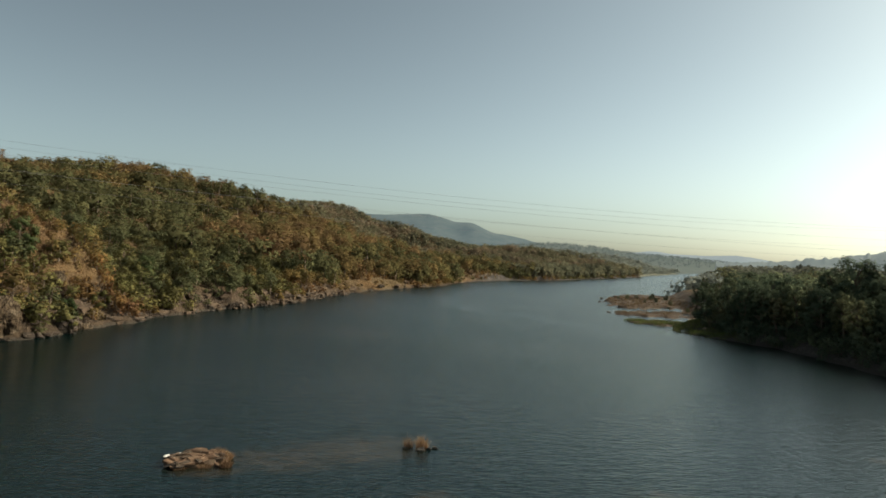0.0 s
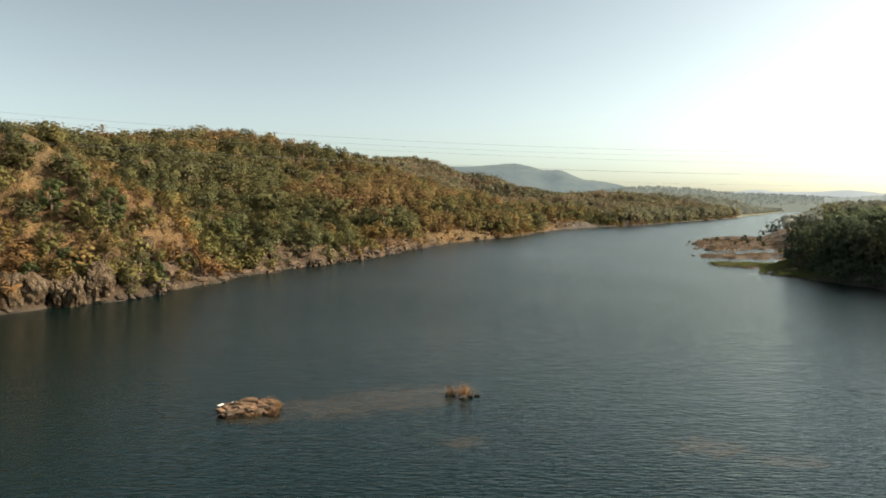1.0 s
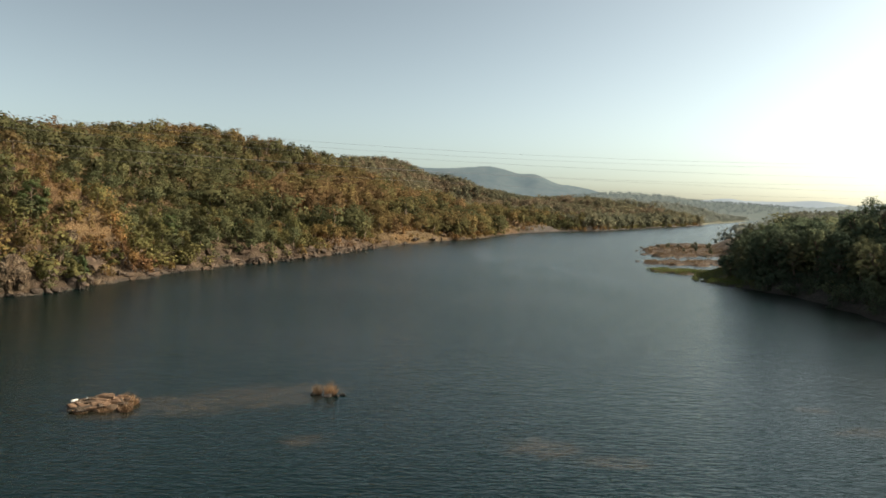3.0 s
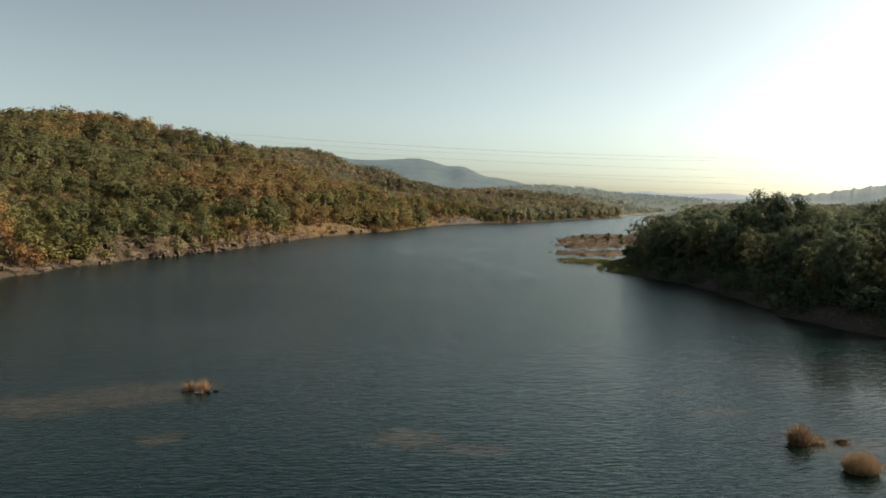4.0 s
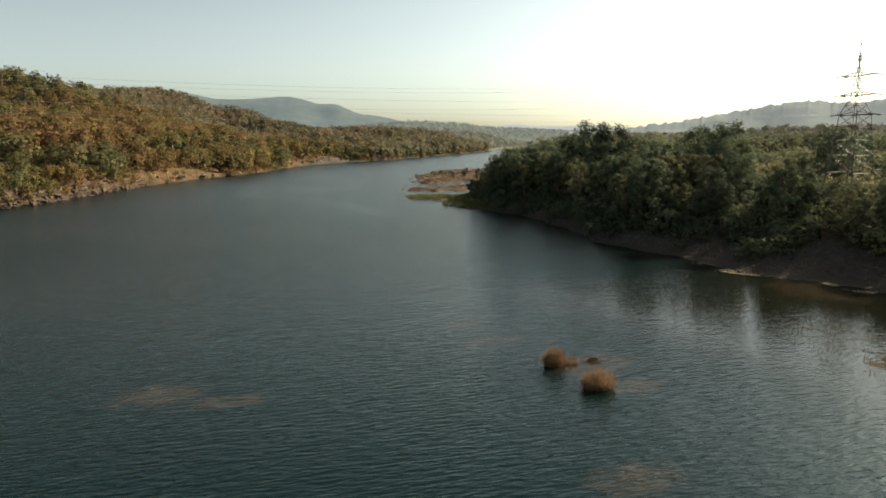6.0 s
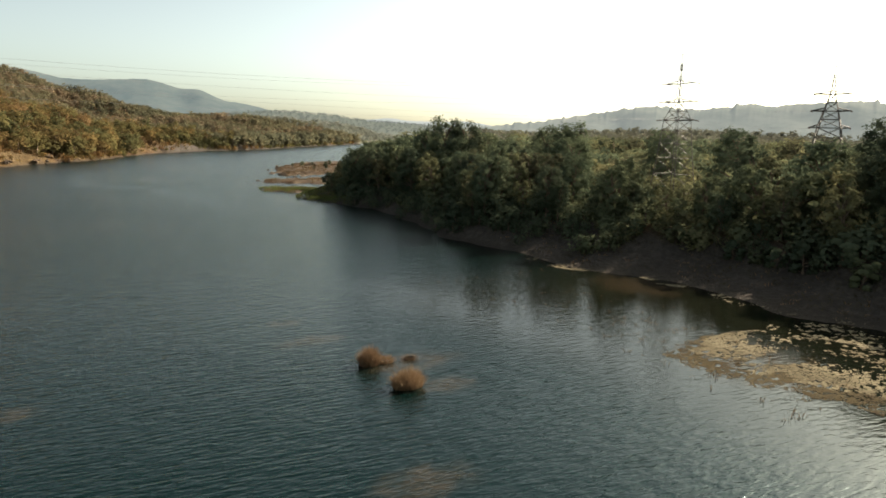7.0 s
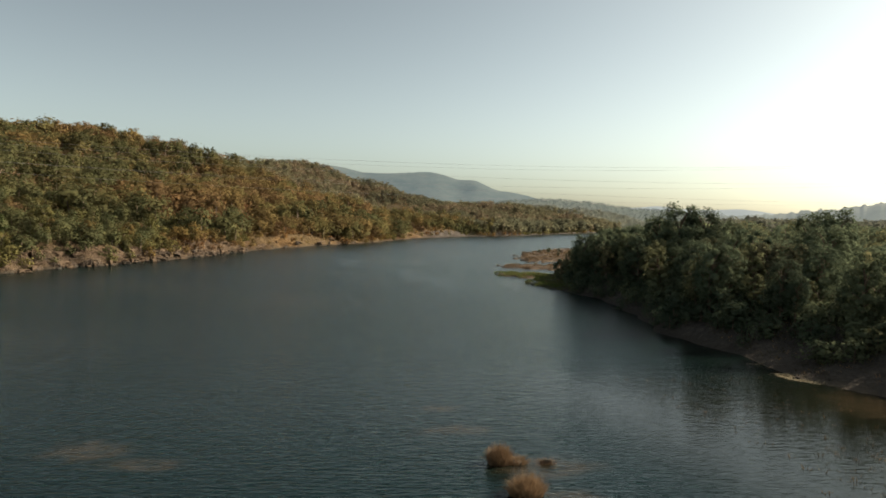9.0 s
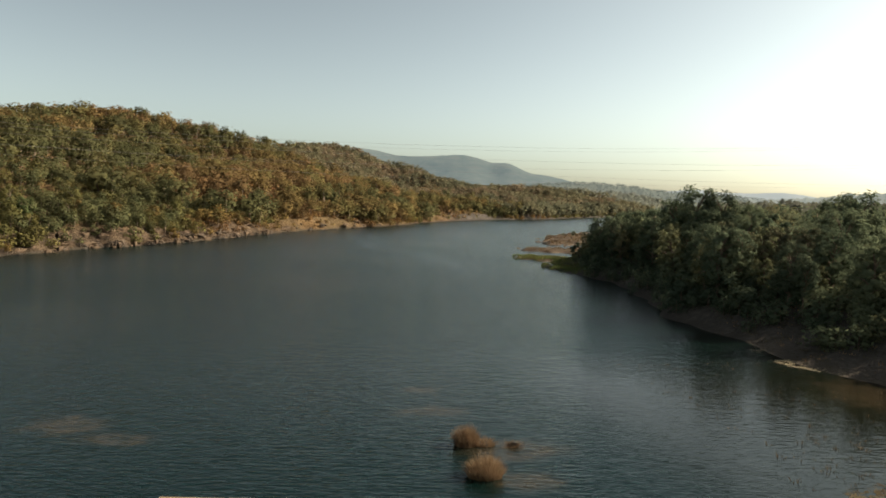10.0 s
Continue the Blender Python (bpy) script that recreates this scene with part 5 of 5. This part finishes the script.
def weed():
    """Floating scraps gathered in mats off the mud flat and along the shore, browner towards the open water."""
    rng = np.random.default_rng(95)
    n = 560000
    x, y = rng.uniform(54, 92, n), rng.uniform(16, 92, n)
    out = np.interp(y, RIGHT[:, 0], RIGHT[:, 1]) - x
    rim = np.interp(y, [16, 25.5, 27.7, 31.4, 34.6, 39.9, 45, 47.5, 49], [65, 62.9, 62, 60.8, 58.4, 56.4, 56.1, 59.5, 66])
    v = x - rim + 0.8 * wobble(x, y, 5, 99)
    body = np.where(y < 48.2 - 0.6 * wobble(x, y, 4, 94), 1.0, 0.0) * (out > -1.5)
    broad = wobble(x, y, 6.5, 96) * 0.6 + wobble(x, y, 2.2, 97) * 0.6 + wobble(x, y, 0.9, 98) * 0.5
    pool = np.exp(-((x - 66.5) / 4.5) ** 2 - ((y - 40.3) / 1.6) ** 2)
    dense = smooth(2.5, 5.5, v) * smooth(14, 8.5, v) * np.clip(0.75 + 0.5 * broad, 0, 1)
    loose = smooth(8, 12, v) * np.clip(0.10 + 0.6 * broad, 0, 1)
    patches = np.where((y > 79) & (y < 86), 0.9, np.where((y > 54) & (y < 75), np.clip(0.4 + 1.2 * wobble(x, y, 7, 93), 0, 0.85), np.clip(1.5 * wobble(x, y, 9, 93), 0, 0.8)))
    shore = np.exp(-((out - 0.3) / 1.5) ** 2) * patches
    p = np.maximum(np.maximum(dense, loose) * (1 - 0.9 * np.clip(pool * 1.5, 0, 1)) * body, shore * np.clip(0.6 + 0.5 * broad, 0, 1))
    m = rng.random(n) < smooth(0.2, 0.75, p) * 0.55
    scraps("floating_weed", "pale tan mats of floating weed in the shallows", x[m], y[m], np.maximum(0.0, land(x[m], y[m])) + 0.012 + 0.04 * rng.random(m.sum()), rng, 2.0, M_WEED)
    p = smooth(-0.3, 1.0, v) * smooth(8, 4, v) * body * np.clip(0.40 + 0.45 * broad, 0, 1) * (1 - 0.5 * pool)
    m = rng.random(n) < p * 0.8
    scraps("floating_weed", "brown half-sunken weed along the open water", x[m], y[m], 0.006 + 0.01 * rng.random(m.sum()), rng, 1.6, M_LITTER)


weed()
x, y, z = scatter(96, 54, 67, 31, 60, 0.85, lambda x, y: wobble(x, y, 5, 95) + 0.5 * wobble(x, y, 1.8, 92) > 0.62)
stuff_blades("sedge_stalks", "sparse dark sedge stalks standing in the shallows", x, y, z * 0 - 0.05, 0.55, 0.03, M_HAY, 96, 5, 0.25)

# ---------------------------------------------------------------- pylons and wires


def bar(a, b, w):
    """A square steel bar from a to b."""
    return tube([a, b], [w * 0.72, w * 0.72], 4)


ARMS = (18.0, 21.4, 24.8)      # above the foot
HALF = (3.7, 3.6, 3.4)
FOOT_Z = 5.35
PEAK = 30.5


def pylon(x, y, turn, z, body, thick=0.85):
    """A lattice pylon with three pairs of cross-arms and a slim peak."""
    root = new("pylon")
    root.matrix_basis = pose(x, y, z, 0, 0, turn)

    def half_width(h):
        return float(np.interp(h, [a for a, _ in body], [b for _, b in body]))
    levels = [0, 4.2, 7.8, 10.9, 13.6, 16.0, 18.0] + [h for h in (19.7, 21.4, 23.1, 24.8, 26.6, 28.6, PEAK)]
    for sx in (-1, 1):
        for sy in (-1, 1):
            pts = [(sx * half_width(h), sy * half_width(h), h) for h in levels]
            under("leg", quads_mesh("leg", *tube(pts, [(0.095 if h < 16 else (0.072 if h < 21 else 0.045)) * thick for h in levels], 4), [M_STEEL]), root)
    for axis_x in (True, False):
        for side in (-1, 1):
            for a, b in zip(levels[:-2], levels[1:-1]):
                ha, hb = half_width(a), half_width(b)
                pts = [(-ha, side * ha, a), (ha, side * ha, a), (-hb, side * hb, b), (hb, side * hb, b)]
                if not axis_x:
                    pts = [(q, p, r) for p, q, r in pts]
                for u, v, w in ((0, 3, 0.06), (1, 2, 0.06), (2, 3, 0.055)):
                    under("brace", quads_mesh("brace", *bar(pts[u], pts[v], w * thick), [M_STEEL]), root)
    for h, r in zip(ARMS, HALF):
        for side in (-1, 1):
            w = half_width(h)
            tip = (0, side * r, h + 0.1)
            arm = [bar((w, side * w, h), tip, 0.13 * thick), bar((-w, side * w, h), tip, 0.13 * thick), bar((w, side * w, h + 0.6), tip, 0.08 * thick), bar((-w, side * w, h + 0.6), tip, 0.08 * thick),
                   bar((w * 0.5, side * (w + r) / 2, h + 0.05), (-w * 0.5, side * (w + r) / 2, h + 0.05), 0.05 * thick)]
            ob = under("cross_arm", quads_mesh("cross_arm", *join(arm), [M_STEEL]), root)
            for along in (-1, 1):
                s0, s1 = Vector(tip), Vector(tip) + Vector((along * 1.5, 0, -0.18))
                pts = [s0.lerp(s1, i / 12) for i in range(13)]
                under("insulator_string", quads_mesh("insulator_string", *tube(pts, [0.03 if i % 2 else 0.12 for i in range(13)], 8), [M_GLASSY]), ob)
    return tagged(root, "grey steel lattice power pylon among the trees", "pylon", "power pylons")


TURN = 10.4                    # the line's bearing, degrees from the x axis
LINE = Vector((-math.cos(radians(TURN)), -math.sin(radians(TURN)), 0))
ACROSS = Vector((LINE.y, -LINE.x, 0))
PYLON_A, PYLON_B = Vector((109, 99, FOOT_Z)), Vector((145, 93, FOOT_Z - 0.5))
SPAN = 270.0
PYLON_C = PYLON_A + LINE * SPAN
PYLON_C.z = 14.9
SLIM = ((0, 3.4), (12, 2.2), (18, 1.75), (21.4, 0.6), (24.8, 0.36), (PEAK, 0.07))
STOUT = ((0, 3.6), (15, 2.5), (18, 2.1), (24.8, 0.5), (PEAK, 0.07))
pylon(*PYLON_A[:2], 4.0, FOOT_Z, SLIM, 1.0)
pylon(*PYLON_B[:2], 30.0, PYLON_B.z, STOUT, 1.5)
pylon(*PYLON_C[:2], TURN, PYLON_C.z, SLIM)


def wire(a, b, sag, radius=0.008):
    pts = []
    for i in range(41):
        t = i / 40
        p = a.lerp(b, t)
        p.z -= sag * 4 * t * (1 - t)
        pts.append(p)
    ob = new("power_line", quads_mesh("power_line", *tube(pts, [radius] * 41, 4), [M_WIRE]))
    return tagged(ob, "thin grey overhead conductor sagging across the river", "power line", "overhead wires")


# each conductor hangs with its own sag
for h, r, sags in zip(ARMS, HALF, ((4.3, 5.15), (6.5, 7.35), (8.8, 8.8))):
    for side, sag in zip((-1, 1), sags):
        off = ACROSS * (side * r)
        wire(PYLON_A + off + Vector((0, 0, h + 0.2)) + LINE * 1.5, PYLON_C + off + Vector((0, 0, h + 0.2)) - LINE * 1.5, sag)
for h, r in zip(ARMS, HALF):
    for side in (-1, 1):
        off = ACROSS * (side * r)
        wire(PYLON_B + off + Vector((0, 0, h - 0.1)) + LINE * 1.5, PYLON_A + off + Vector((0, 0, h - 0.1)) - LINE * 1.5, 0.5)

# ---------------------------------------------------------------- bridge piers


def bevelled_box(x0, x1, y0, y1, z0, z1, bevel):
    bm = bmesh.new()
    bmesh.ops.create_cube(bm, size=1.0)
    for v in bm.verts:
        v.co = Vector((x0 if v.co.x < 0 else x1, y0 if v.co.y < 0 else y1, z0 if v.co.z < 0 else z1))
    if bevel:
        bmesh.ops.bevel(bm, geom=bm.edges[:], offset=bevel, segments=2, affect="EDGES")
    return bm


def pier(x, top_z):
    """A masonry pier; its capstones reach out beside the track."""
    root = new("bridge_pier")
    root.matrix_basis = Matrix.Translation((x, 0, 0))
    bm = bmesh.new()
    bmesh.ops.create_cube(bm, size=1.0)
    for v in bm.verts:
        top = v.co.z > 0
        v.co = Vector(((1 if v.co.x > 0 else -1) * (1.0 if top else 1.5), (1 if v.co.y > 0 else -1) * (4.1 if top else 4.7), 17.2 if top else -5.0))
    part("shaft", bm, M_PIER, root, "tapered stone shaft")
    ys = [-4.36, -2.9, -1.4, 0.1, 1.6, 3.0, 4.36]
    for a, b in zip(ys[:-1], ys[1:]):
        for x0, x1, slope in ((-1.2, -0.76, 0), (-0.75, 0.10, 0), (0.11, 0.75, 0), (0.76, 1.2, 0)):
            bm = bevelled_box(x0, x1, a + 0.003, b - 0.003, 17.2, top_z + 0.006 * math.sin(a * 7 + x0), 0)
            for v in bm.verts:
                if v.co.z > 17.5 and v.co.x * slope > 1.0:
                    v.co.z -= 0.22
            bmesh.ops.bevel(bm, geom=bm.edges[:], offset=0.008, segments=1, affect="EDGES")
            part("capstone", bm, M_CAP, root)
    return tagged(root, "tan stone railway bridge pier with flat capstones", "bridge pier", "bridge piers")


pier(-19.4, 18.04)
pier(26.27, 17.968)
